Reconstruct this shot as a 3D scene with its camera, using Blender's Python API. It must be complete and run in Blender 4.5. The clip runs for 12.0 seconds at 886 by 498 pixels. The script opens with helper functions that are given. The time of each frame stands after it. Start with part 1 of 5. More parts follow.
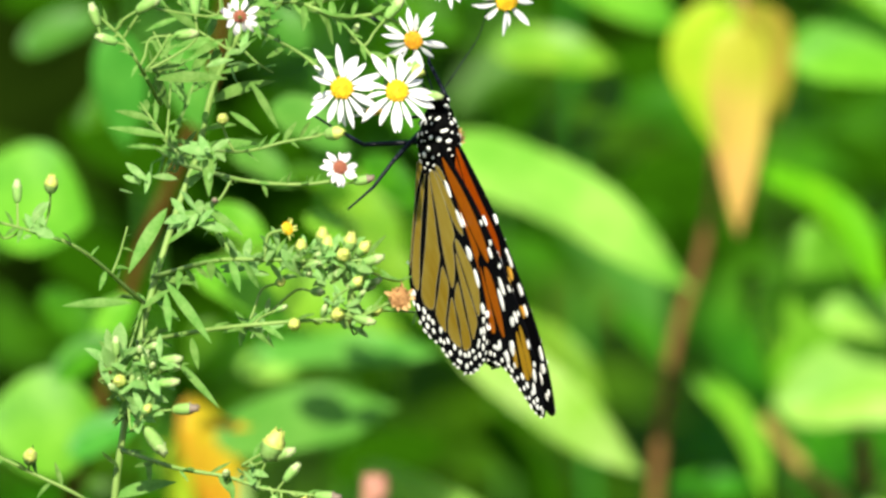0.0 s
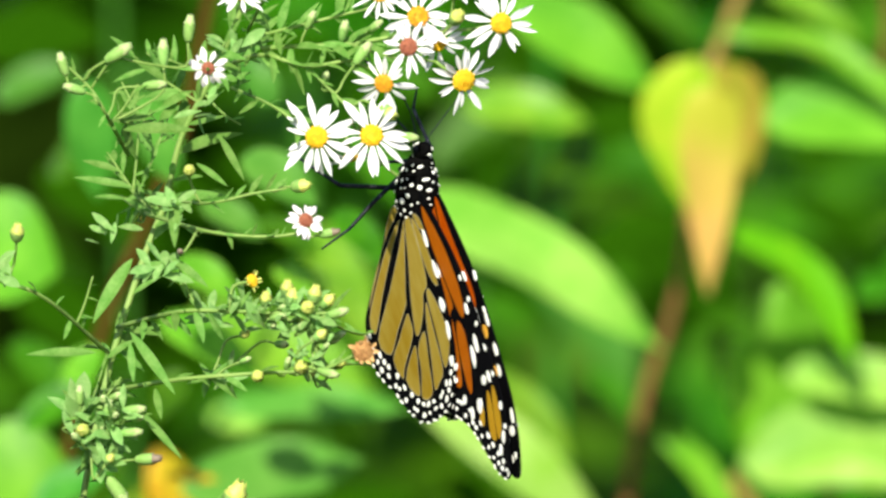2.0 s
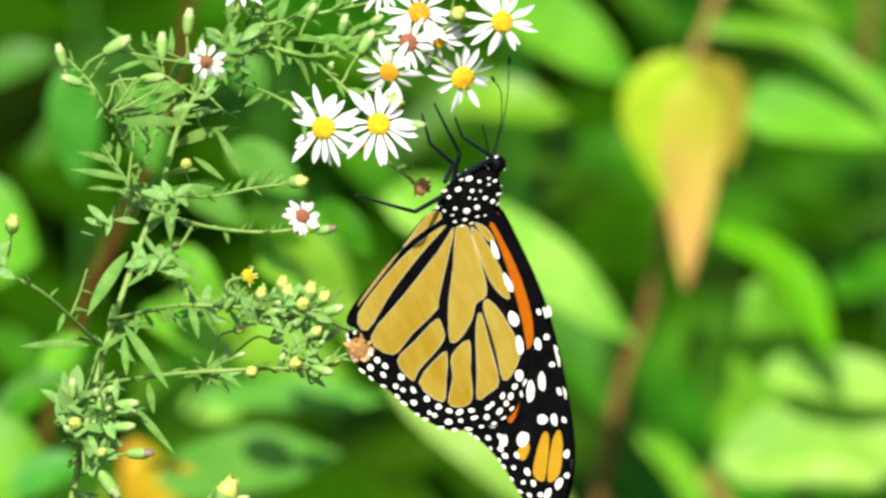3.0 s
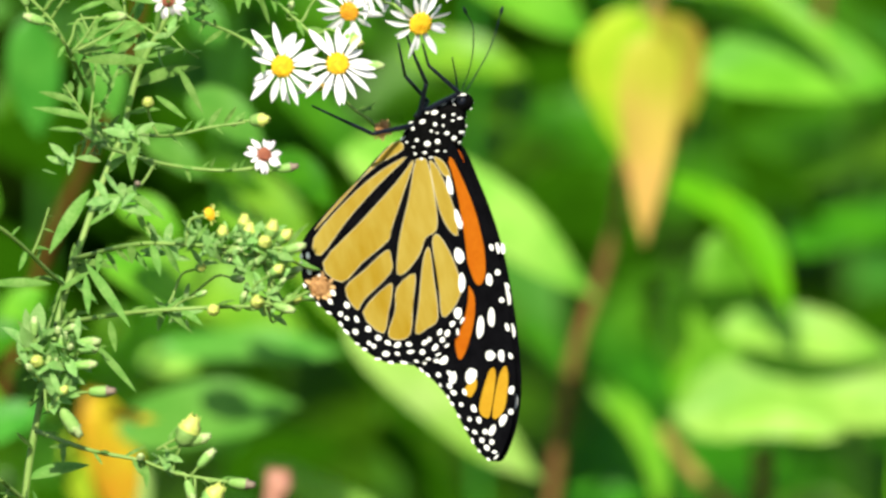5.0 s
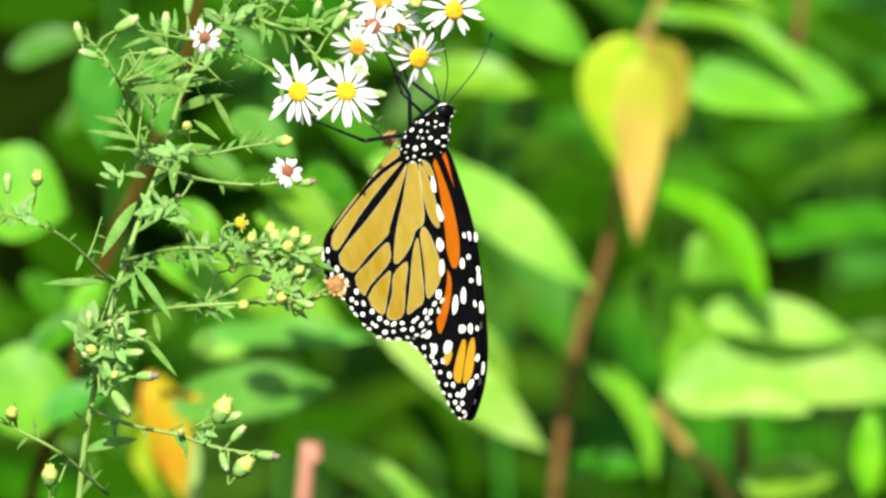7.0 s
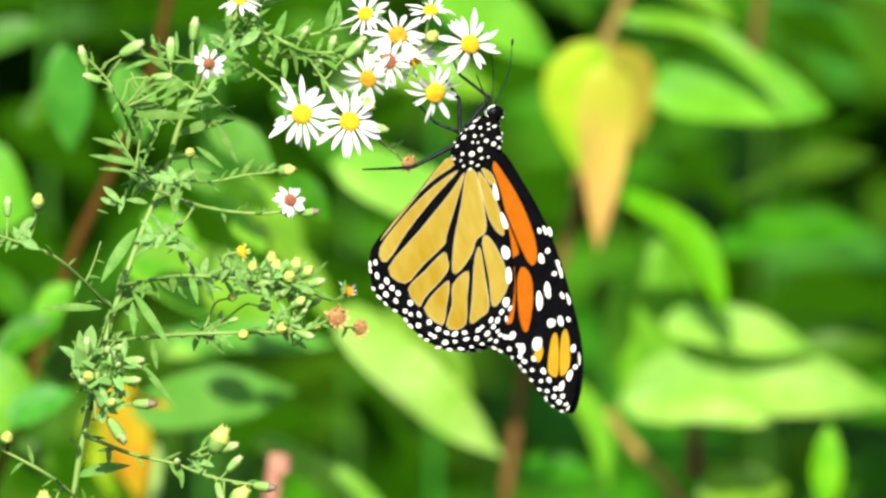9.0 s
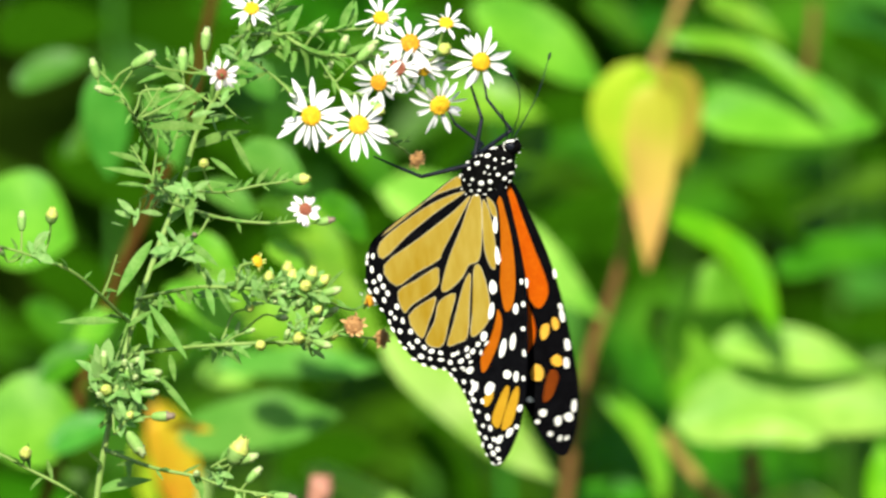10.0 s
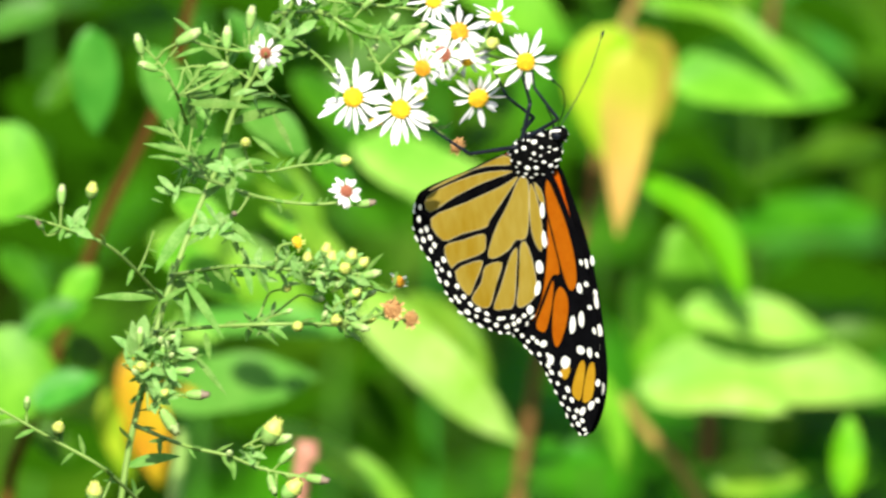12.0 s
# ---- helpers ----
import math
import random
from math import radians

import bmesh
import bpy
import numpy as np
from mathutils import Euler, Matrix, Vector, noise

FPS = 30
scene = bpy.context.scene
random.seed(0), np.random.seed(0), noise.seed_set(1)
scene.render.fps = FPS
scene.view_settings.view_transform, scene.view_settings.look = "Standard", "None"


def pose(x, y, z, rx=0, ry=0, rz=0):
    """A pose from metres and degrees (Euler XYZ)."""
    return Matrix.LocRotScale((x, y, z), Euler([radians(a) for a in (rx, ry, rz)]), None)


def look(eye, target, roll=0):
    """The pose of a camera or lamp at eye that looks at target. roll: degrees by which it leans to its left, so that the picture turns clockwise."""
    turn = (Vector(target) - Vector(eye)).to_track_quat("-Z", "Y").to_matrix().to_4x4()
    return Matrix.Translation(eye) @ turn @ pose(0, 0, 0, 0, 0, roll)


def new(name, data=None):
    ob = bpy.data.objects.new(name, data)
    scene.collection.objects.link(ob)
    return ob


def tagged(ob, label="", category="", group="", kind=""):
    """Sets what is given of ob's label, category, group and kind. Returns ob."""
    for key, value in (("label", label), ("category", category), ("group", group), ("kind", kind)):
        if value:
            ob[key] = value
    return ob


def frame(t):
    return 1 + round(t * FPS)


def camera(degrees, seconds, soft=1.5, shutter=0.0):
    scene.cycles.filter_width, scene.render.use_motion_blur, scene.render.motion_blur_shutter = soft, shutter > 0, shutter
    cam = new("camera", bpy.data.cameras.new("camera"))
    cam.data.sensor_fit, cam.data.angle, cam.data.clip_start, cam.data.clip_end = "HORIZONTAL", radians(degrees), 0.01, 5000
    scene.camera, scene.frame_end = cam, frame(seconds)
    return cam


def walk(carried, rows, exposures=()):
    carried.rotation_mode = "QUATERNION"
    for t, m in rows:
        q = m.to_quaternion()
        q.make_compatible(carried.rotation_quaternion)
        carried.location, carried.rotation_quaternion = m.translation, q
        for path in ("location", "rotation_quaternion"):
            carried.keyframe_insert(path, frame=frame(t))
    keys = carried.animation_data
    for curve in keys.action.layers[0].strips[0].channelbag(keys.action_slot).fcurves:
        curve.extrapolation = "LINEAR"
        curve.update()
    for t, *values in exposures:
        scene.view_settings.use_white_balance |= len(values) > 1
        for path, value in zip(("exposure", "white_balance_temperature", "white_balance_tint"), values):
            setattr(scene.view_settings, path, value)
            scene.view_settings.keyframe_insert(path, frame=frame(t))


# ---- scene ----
# ---- camera ----
MM = 0.001
cam = camera(2.251, 12.0, soft=2.6, shutter=0.5)
cam.data.dof.use_dof = True
cam.data.dof.aperture_fstop = 25
PATH = [
    (0, look((0.0729, -3.6192, 1.3738), (-0.00994, -0.0392, 1.00441), -1.26)),
    (0.5, look((0.0703, -3.6094, 1.3625), (-0.01213, -0.0278, 1.00835), -0.75)),
    (1, look((0.0990, -3.6390, 1.3699), (-0.01081, -0.0579, 1.01764), -0.94)),
    (1.5, look((0.1156, -3.6292, 1.3750), (-0.00834, -0.0495, 1.01467), -0.43)),
    (2, look((0.0810, -3.6267, 1.3729), (-0.00393, -0.0456, 1.01372), -0.44)),
    (2.5, look((0.0530, -3.6181, 1.3900), (-0.00543, -0.0383, 1.01397), 0.70)),
    (3, look((0.0546, -3.6098, 1.3805), (-0.00400, -0.0292, 1.01186), 0.52)),
    (3.2, look((0.0480, -3.6174, 1.3978), (-0.00154, -0.0385, 1.01231), 0.29)),
    (4.8, look((0.0464, -3.6234, 1.3572), (0.00288, -0.0411, 1.00400), 0.51)),
    (5, look((0.0505, -3.6178, 1.3594), (0.00234, -0.0359, 1.00254), 0.55)),
    (5.5, look((0.0584, -3.6156, 1.3630), (0.00182, -0.0342, 1.00145), 0.23)),
    (6, look((0.0322, -3.6193, 1.3742), (-0.00084, -0.0388, 1.00206), 0.49)),
    (6.5, look((0.0618, -3.6145, 1.3657), (0.00122, -0.0335, 1.00099), 0.35)),
    (6.6, look((0.0647, -3.6711, 1.3716), (0.00235, -0.0902, 1.00696), 0.36)),
    (6.7, look((0.0727, -3.8297, 1.3883), (0.00579, -0.2489, 1.02367), 0.38)),
    (6.8, look((0.0790, -3.9544, 1.4013), (0.00875, -0.3736, 1.03680), 0.39)),
    (6.9, look((0.0864, -4.1017, 1.4168), (0.01251, -0.5209, 1.05232), 0.41)),
    (7, look((0.0904, -4.1810, 1.4251), (0.01464, -0.6003, 1.06067), 0.42)),
    (7.2, look((0.0934, -4.1749, 1.4194), (0.01272, -0.5937, 1.06010), 0.14)),
    (8.8, look((0.0694, -4.1772, 1.4567), (0.01167, -0.5985, 1.06947), 0.89)),
    (9, look((0.0118, -4.1436, 1.4738), (0.00287, -0.5663, 1.06968), 1.79)),
    (9.5, look((0.0364, -4.1601, 1.4555), (0.00729, -0.5814, 1.06526), 0.77)),
    (10, look((0.0705, -4.1298, 1.4413), (0.00793, -0.5501, 1.06476), 0.65)),
    (10.5, look((0.0745, -4.1410, 1.4440), (0.01035, -0.5615, 1.06612), 0.55)),
    (11, look((-0.0472, -4.0992, 1.4430), (-0.01364, -0.5201, 1.05694), 1.07)),
    (11.5, look((-0.0049, -4.1073, 1.4597), (-0.00737, -0.5295, 1.06048), 1.53)),
    (12, look((-0.0542, -4.1130, 1.4814), (-0.01469, -0.5372, 1.06627), 2.42)),
]
walk(cam, PATH, [(0, 1.06), (1.5, 1.04), (2.5, 0.95), (3, 0.95), (5, 0.93), (6, 0.93), (6.6, 1.0), (7, 1.1), (7.2, 1.11), (8.8, 1.12), (9, 1.1), (9.5, 0.99), (10.5, 0.95), (11, 1.02), (11.5, 1.06), (12, 1.16)])

# ---- light ----
SUN_AT = Vector((-0.09, -0.81, 0.58)).normalized()
world = bpy.data.worlds.new("sky")
scene.world = world
world.use_nodes = True
sky = world.node_tree.nodes.new("ShaderNodeTexSky")
sky.sky_type, sky.sun_disc = "NISHITA", False
sky.sun_elevation = math.asin(SUN_AT.z)
sky.sun_rotation = math.atan2(SUN_AT.x, SUN_AT.y)
back = world.node_tree.nodes["Background"]
back.inputs["Strength"].default_value = 0.085
world.node_tree.links.new(sky.outputs["Color"], back.inputs["Color"])
sun = new("sun", bpy.data.lights.new("sun", "SUN"))
sun.data.energy, sun.data.angle, sun.data.color = 4.2, radians(0.53), (1.0, 0.95, 0.79)
sun.matrix_world = look(SUN_AT * 10, (0, 0, 0))


# ---- materials ----
def mat(name, a, b, scale=200.0, rough=0.6, through_light=0.0, bump=0.3, vary=0.0, gloss=0.5, spread=(0.35, 0.65), stretch=(1, 1, 1), along=False):
    """Two colours mixed by noise at two scales, fine relief, and light passing through thin tissue."""
    m = bpy.data.materials.new(name)
    m.use_nodes = True
    n, k = m.node_tree.nodes, m.node_tree.links
    p = n["Principled BSDF"]
    co, mapping = n.new("ShaderNodeTexCoord"), n.new("ShaderNodeMapping")
    mapping.inputs["Scale"].default_value = stretch
    k.new(co.outputs["Object"], mapping.inputs["Vector"])
    big, fine, ramp = n.new("ShaderNodeTexNoise"), n.new("ShaderNodeTexNoise"), n.new("ShaderNodeMapRange")
    big.inputs["Scale"].default_value, fine.inputs["Scale"].default_value = scale, scale * 6
    big.inputs["Detail"].default_value = 4
    for t in (big, fine):
        k.new(mapping.outputs["Vector"], t.inputs["Vector"])
    mean = n.new("ShaderNodeMix")
    mean.inputs[0].default_value = 0.35
    k.new(big.outputs["Fac"], mean.inputs[2]), k.new(fine.outputs["Fac"], mean.inputs[3])
    ramp.inputs["From Min"].default_value, ramp.inputs["From Max"].default_value = spread
    if along:
        # colour turning from the foot of the leaf to its tip, broken by the noise
        axes, blend = n.new("ShaderNodeSeparateXYZ"), n.new("ShaderNodeMix")
        blend.inputs[0].default_value = 0.65
        k.new(co.outputs["Object"], axes.inputs[0])
        k.new(mean.outputs[0], blend.inputs[2]), k.new(axes.outputs["X"], blend.inputs[3])
        mean = blend
    k.new(mean.outputs[0], ramp.inputs["Value"])
    mix = n.new("ShaderNodeMix")
    mix.data_type = "RGBA"
    mix.inputs[6].default_value, mix.inputs[7].default_value = (*a, 1), (*b, 1)
    k.new(ramp.outputs["Result"], mix.inputs[0])
    colour = mix.outputs[2]
    if vary:
        info, hue, r1, r2 = n.new("ShaderNodeObjectInfo"), n.new("ShaderNodeHueSaturation"), n.new("ShaderNodeMapRange"), n.new("ShaderNodeMapRange")
        r1.inputs["To Min"].default_value, r1.inputs["To Max"].default_value = 0.5 - 0.02 * vary, 0.5 + 0.015 * vary
        r2.inputs["To Min"].default_value, r2.inputs["To Max"].default_value = 1 - 0.35 * vary, 1 + 0.35 * vary
        k.new(info.outputs["Random"], r1.inputs["Value"]), k.new(info.outputs["Random"], r2.inputs["Value"])
        k.new(r1.outputs["Result"], hue.inputs["Hue"]), k.new(r2.outputs["Result"], hue.inputs["Value"])
        k.new(colour, hue.inputs["Color"])
        colour = hue.outputs["Color"]
    k.new(colour, p.inputs["Base Color"])
    p.inputs["Roughness"].default_value = rough
    p.inputs["Specular IOR Level"].default_value = gloss
    if bump:
        b_node = n.new("ShaderNodeBump")
        b_node.inputs["Strength"].default_value, b_node.inputs["Distance"].default_value = bump, 0.0004 if name.startswith("leaf_") else 0.00005
        k.new(fine.outputs["Fac"], b_node.inputs["Height"])
        k.new(b_node.outputs["Normal"], p.inputs["Normal"])
    if through_light:
        tr, both = n.new("ShaderNodeBsdfTranslucent"), n.new("ShaderNodeMixShader")
        k.new(colour, tr.inputs["Color"])
        both.inputs[0].default_value = through_light
        k.new(p.outputs[0], both.inputs[1]), k.new(tr.outputs[0], both.inputs[2])
        k.new(both.outputs[0], n["Material Output"].inputs["Surface"])
    return m


M_PETAL = mat("white_petal", (0.74, 0.74, 0.76), (0.87, 0.87, 0.86), 9, 0.55, 0.25, 0.4, stretch=(0.12, 2.5, 1))
M_PETAL_PINK = mat("pinkish_petal", (0.80, 0.70, 0.78), (0.86, 0.84, 0.86), 400, 0.55, 0.25, 0.15)
M_DISC = mat("yellow_disc", (0.74, 0.40, 0.004), (0.87, 0.60, 0.01), 2.5, 0.7, 0.1, 0.4)
M_DISC_ORANGE = mat("orange_disc", (0.60, 0.24, 0.006), (0.82, 0.46, 0.012), 2.5, 0.7, 0.1, 0.4)
M_DISC_RED = mat("reddish_disc", (0.22, 0.05, 0.03), (0.42, 0.16, 0.08), 3, 0.7, 0.0, 0.8)
M_DISC_BROWN = mat("withered_disc", (0.26, 0.11, 0.03), (0.58, 0.34, 0.13), 3, 0.8, 0.0, 0.8)
M_TAN = mat("dry_floret", (0.46, 0.25, 0.08), (0.64, 0.42, 0.18), 1.5, 0.8, 0.15, 0.3)
M_STEM = mat("aster_stem", (0.21, 0.38, 0.07), (0.32, 0.48, 0.12), 300, 0.6, 0.35, 0.4)
M_LEAF = mat("aster_leaf", (0.115, 0.30, 0.042), (0.235, 0.43, 0.10), 3.5, 0.6, 0.5, 0.4, 0.45, gloss=0.12)
M_TUFT = mat("pale_aster_leaf", (0.18, 0.40, 0.09), (0.34, 0.55, 0.19), 3.5, 0.55, 0.45, 0.4, 0.4, gloss=0.12)
M_BUD = mat("green_bud", (0.19, 0.40, 0.08), (0.32, 0.52, 0.16), 0.9, 0.7, 0.2, 0.2, 0.35, gloss=0.15)
M_BUD_TIP = mat("bud_tip", (0.46, 0.56, 0.08), (0.68, 0.72, 0.20), 4.0, 0.6, 0.2, 0.2)
M_BUD_PALE = mat("pale_bud_tip", (0.34, 0.48, 0.16), (0.52, 0.62, 0.30), 2.0, 0.6, 0.2, 0.2)
M_BUD_RED = mat("purple_bud_tip", (0.19, 0.145, 0.10), (0.31, 0.24, 0.18), 2.0, 0.6, 0.1, 0.2)
M_BLACK = mat("black_wing_scale", (0.001, 0.001, 0.0015), (0.003, 0.003, 0.004), 500, 0.8, 0.0, 0.3, gloss=0.025)
M_FUR = mat("black_fur", (0.001, 0.001, 0.001), (0.004, 0.004, 0.004), 900, 0.9, 0.0, 1.0, gloss=0.03)
M_LEG = mat("leg_cuticle", (0.003, 0.004, 0.008), (0.010, 0.013, 0.022), 900, 0.4, 0.0, 0.3, gloss=0.16)
M_DOT = mat("white_scale", (0.78, 0.78, 0.74), (0.86, 0.86, 0.82), 900, 0.6, 0.0, 0.3)
M_OCHRE = mat("ochre_underside", (0.49, 0.31, 0.02), (0.61, 0.455, 0.085), 110, 0.55, 0.5, 0.35, stretch=(1, 1, 0.35), gloss=0.12)
M_ORANGE = mat("orange_scale", (0.80, 0.115, 0.002), (0.92, 0.19, 0.004), 260, 0.5, 0.5, 0.35, gloss=0.12)
M_RUST = mat("rust_scale", (0.16, 0.03, 0.003), (0.24, 0.05, 0.004), 260, 0.5, 0.3, 0.35, gloss=0.12)
M_TAWNY = mat("tawny_underside", (0.62, 0.145, 0.003), (0.70, 0.19, 0.006), 260, 0.5, 0.5, 0.35, gloss=0.12)
M_GOLD = mat("golden_underside", (0.46, 0.24, 0.010), (0.54, 0.32, 0.02), 260, 0.55, 0.25, 0.35, gloss=0.12)
M_CREAM = mat("cream_vein_edge", (0.52, 0.45, 0.26), (0.64, 0.58, 0.40), 260, 0.55, 0.2, 0.3)
M_AMBER = mat("amber_spot", (0.72, 0.36, 0.03), (0.80, 0.46, 0.07), 260, 0.5, 0.15, 0.3, gloss=0.12)
# leaf greens: own tones, with some sun-and-shade contrast put into the colour
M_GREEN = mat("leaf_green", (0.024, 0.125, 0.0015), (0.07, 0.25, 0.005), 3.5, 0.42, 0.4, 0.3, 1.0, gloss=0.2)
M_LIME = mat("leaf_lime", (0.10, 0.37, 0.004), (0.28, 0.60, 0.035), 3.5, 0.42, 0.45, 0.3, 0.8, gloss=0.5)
# these two carry the glare and sheen of sunlit leaves in their colour
M_PALE = mat("leaf_pale_sunlit", (0.14, 0.42, 0.025), (0.36, 0.64, 0.10), 2.5, 0.45, 0.4, 0.3, 0.3, gloss=0.25)
M_GLEAM = mat("leaf_sheen", (0.24, 0.52, 0.03), (0.46, 0.68, 0.17), 3.5, 0.5, 0.4, 0.3, 0.1, gloss=0.2)
M_VIVID = mat("leaf_vivid", (0.09, 0.40, 0.002), (0.20, 0.56, 0.006), 3.5, 0.42, 0.45, 0.3, 0.2, gloss=0.2)
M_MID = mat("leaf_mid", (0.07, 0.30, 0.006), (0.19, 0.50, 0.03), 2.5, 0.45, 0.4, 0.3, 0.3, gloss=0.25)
M_DULLPALE = mat("leaf_dull_pale", (0.07, 0.27, 0.022), (0.14, 0.37, 0.05), 3.0, 0.45, 0.4, 0.3, 0.3, gloss=0.25)
M_TWIG = mat("tan_twig", (0.22, 0.15, 0.03), (0.32, 0.22, 0.05), 60, 0.9, 0.0, 0.5)
M_DULL = mat("leaf_dull", (0.04, 0.18, 0.014), (0.08, 0.26, 0.028), 3.5, 0.42, 0.35, 0.3, 1.0, gloss=0.2)
M_YELLOW = mat("leaf_yellowing", (0.46, 0.46, 0.04), (0.74, 0.45, 0.12), 4, 0.5, 0.4, 0.3, spread=(0.3, 0.6), along=True, gloss=0.2)
M_LIMEY = mat("leaf_lime_yellow", (0.22, 0.50, 0.01), (0.46, 0.60, 0.03), 2.5, 0.5, 0.4, 0.3, gloss=0.2)
M_OLIVE = mat("leaf_browned", (0.24, 0.28, 0.015), (0.36, 0.22, 0.035), 3.0, 0.6, 0.3, 0.3, gloss=0.2)
M_AUTUMN = mat("leaf_orange", (0.52, 0.44, 0.015), (0.62, 0.22, 0.014), 2.2, 0.5, 0.35, 0.3, spread=(0.4, 0.7), gloss=0.2)
M_BROWN = mat("brown_stalk", (0.10, 0.045, 0.008), (0.17, 0.08, 0.014), 60, 0.9, 0.0, 0.5)
M_PINK = mat("pink_stem_tip", (0.30, 0.11, 0.07), (0.42, 0.20, 0.13), 60, 0.6, 0.1, 0.4)
M_REDSTEM = mat("reddish_stalk", (0.060, 0.034, 0.008), (0.085, 0.042, 0.010), 60, 1.0, 0.0, 0.5, gloss=0.0)
# near-black green: the shade of the gaps is put into the leaf colour
M_SHADED = mat("leaf_shaded", (0.009, 0.045, 0.001), (0.024, 0.09, 0.0015), 30, 0.9, 0.25, 0.3, 0, gloss=0.0)
# soil made green-black, so its colour holds the shade between the plants
M_SOIL = mat("soil", (0.006, 0.016, 0.001), (0.014, 0.028, 0.002), 8, 1.0, 0.0, 0.5, gloss=0.0)


# ---- helpers of this scene ----
def finish(name, bm, materials, parent=None, smooth=True):
    me = bpy.data.meshes.new(name)
    bm.normal_update()
    bm.to_mesh(me)
    bm.free()
    for m in materials if isinstance(materials, (list, tuple)) else [materials]:
        me.materials.append(m)
    if smooth:
        me.shade_smooth()
    return me


def part(name, bm, material, parent, label=""):
    ob = new(name, finish(name, bm, material))
    ob.parent = parent
    return tagged(ob, label)


def share(name, mesh, parent, m):
    ob = new(name, mesh)
    ob.parent = parent
    ob.matrix_basis = m
    return ob


def glide(points, n):
    """Points evenly laid on a smooth line through the given ones."""
    p = [Vector(q) for q in points]
    p = [2 * p[0] - p[1]] + p + [2 * p[-1] - p[-2]]
    out = []
    for i in range(1, len(p) - 2):
        for j in range(n):
            t = j / n
            a, b, c, d = p[i - 1], p[i], p[i + 1], p[i + 2]
            out.append(0.5 * (2 * b + (c - a) * t + (2 * a - 5 * b + 4 * c - d) * t * t + (3 * b - a - 3 * c + d) * t ** 3))
    return out + [p[-2]]


def tube(points, r0, r1, seg=7, n=5, bm=None, knots=0.0):
    bm = bm or bmesh.new()
    line = glide(points, n)
    rings = []
    for i, q in enumerate(line):
        way = (line[min(i + 1, len(line) - 1)] - line[max(i - 1, 0)]).normalized()
        side = way.cross(Vector((0.13, 1, 0.21))).normalized()
        up = side.cross(way)
        r = r0 + (r1 - r0) * i / (len(line) - 1)
        r *= 1 + knots * math.sin(i * 1.7)
        rings.append([bm.verts.new(q + r * (math.cos(a) * side + math.sin(a) * up)) for a in (2 * math.pi * j / seg for j in range(seg))])
    for a, b in zip(rings, rings[1:]):
        for j in range(seg):
            bm.faces.new((a[j], a[(j + 1) % seg], b[(j + 1) % seg], b[j]))
    bm.faces.new(rings[0][::-1]), bm.faces.new(rings[-1])
    return bm


def blade(length, width, curl=0.2, fold=0.25, widest=0.4, n=10, wave=0.0, serrate=0.0, thick=0.0, sway=0.0):
    """A leaf along +x, facing +z, with a folded midrib, a drooping tip and a sideways bow."""
    bm = bmesh.new()
    rows = []
    for i in range(n + 1):
        t = i / n
        w = math.sin(math.pi * t ** (math.log(0.5) / math.log(widest))) ** 0.8 * width / 2 if 0 < t < 1 else 0.02 * width
        w *= 1 + (serrate if i % 2 else -serrate)
        row = []
        for s in (-1, -0.5, 0, 0.5, 1):
            z = -curl * length * t * t + fold * abs(s) * w + wave * length * math.sin(9 * t + 2 * s) * abs(s)
            row.append(bm.verts.new((length * t, s * w + sway * length * math.sin(math.pi * t), z)))
        rows.append(row)
    for a, b in zip(rows, rows[1:]):
        for j in range(4):
            bm.faces.new((a[j], b[j], b[j + 1], a[j + 1]))
    if thick:
        bmesh.ops.solidify(bm, geom=bm.faces[:], thickness=thick)
    return bm


def ball(r, centre=(0, 0, 0), stretch=(1, 1, 1), turn=None, bm=None, u=12, v=8):
    bm = bm or bmesh.new()
    m = Matrix.Translation(centre) @ (turn.to_4x4() if turn else Matrix()) @ Matrix.Diagonal((*[r * s for s in stretch], 1))
    bmesh.ops.create_uvsphere(bm, u_segments=u, v_segments=v, radius=1, matrix=m)
    return bm


def facing(at, x_way, normal, size=1.0):
    """A pose whose x runs along x_way and whose z leans to normal."""
    x = Vector(x_way).normalized()
    z = Vector(normal)
    z = (z - z.dot(x) * x).normalized()
    y = z.cross(x)
    m = Matrix((x, y, z)).transposed().to_4x4()
    return Matrix.Translation(at) @ m @ Matrix.Scale(size, 4)


def V(p):
    """Millimetres round the flower head's height to metres."""
    return Vector((p[0] * MM, p[1] * MM, 1 + p[2] * MM))


rng = random.Random(5)

# ---- ground ----
bm = bmesh.new()
bmesh.ops.create_grid(bm, x_segments=60, y_segments=60, size=1)
for v in bm.verts:
    v.co = Vector((math.copysign(abs(v.co.x) ** 3, v.co.x) * 600, math.copysign(abs(v.co.y) ** 3, v.co.y) * 600, 0))
    v.co.z = 0.04 * noise.noise(v.co * 0.8)
ground = new("ground", finish("ground", bm, M_SOIL))
tagged(ground, "bare soil under dense wild plants, shade put into its dark colour", "ground", kind="structure")

# ---- background plants ----
LEAVES = [finish("leaf", blade(1, w, c, f, wd, 14, 0.01, s), M_GREEN) for w, c, f, wd, s in
          ((0.42, 0.10, 0.2, 0.4, 0.03), (0.34, 0.2, 0.3, 0.38, 0.0), (0.55, 0.15, 0.2, 0.35, 0.04), (0.28, 0.25, 0.3, 0.4, 0.02))]

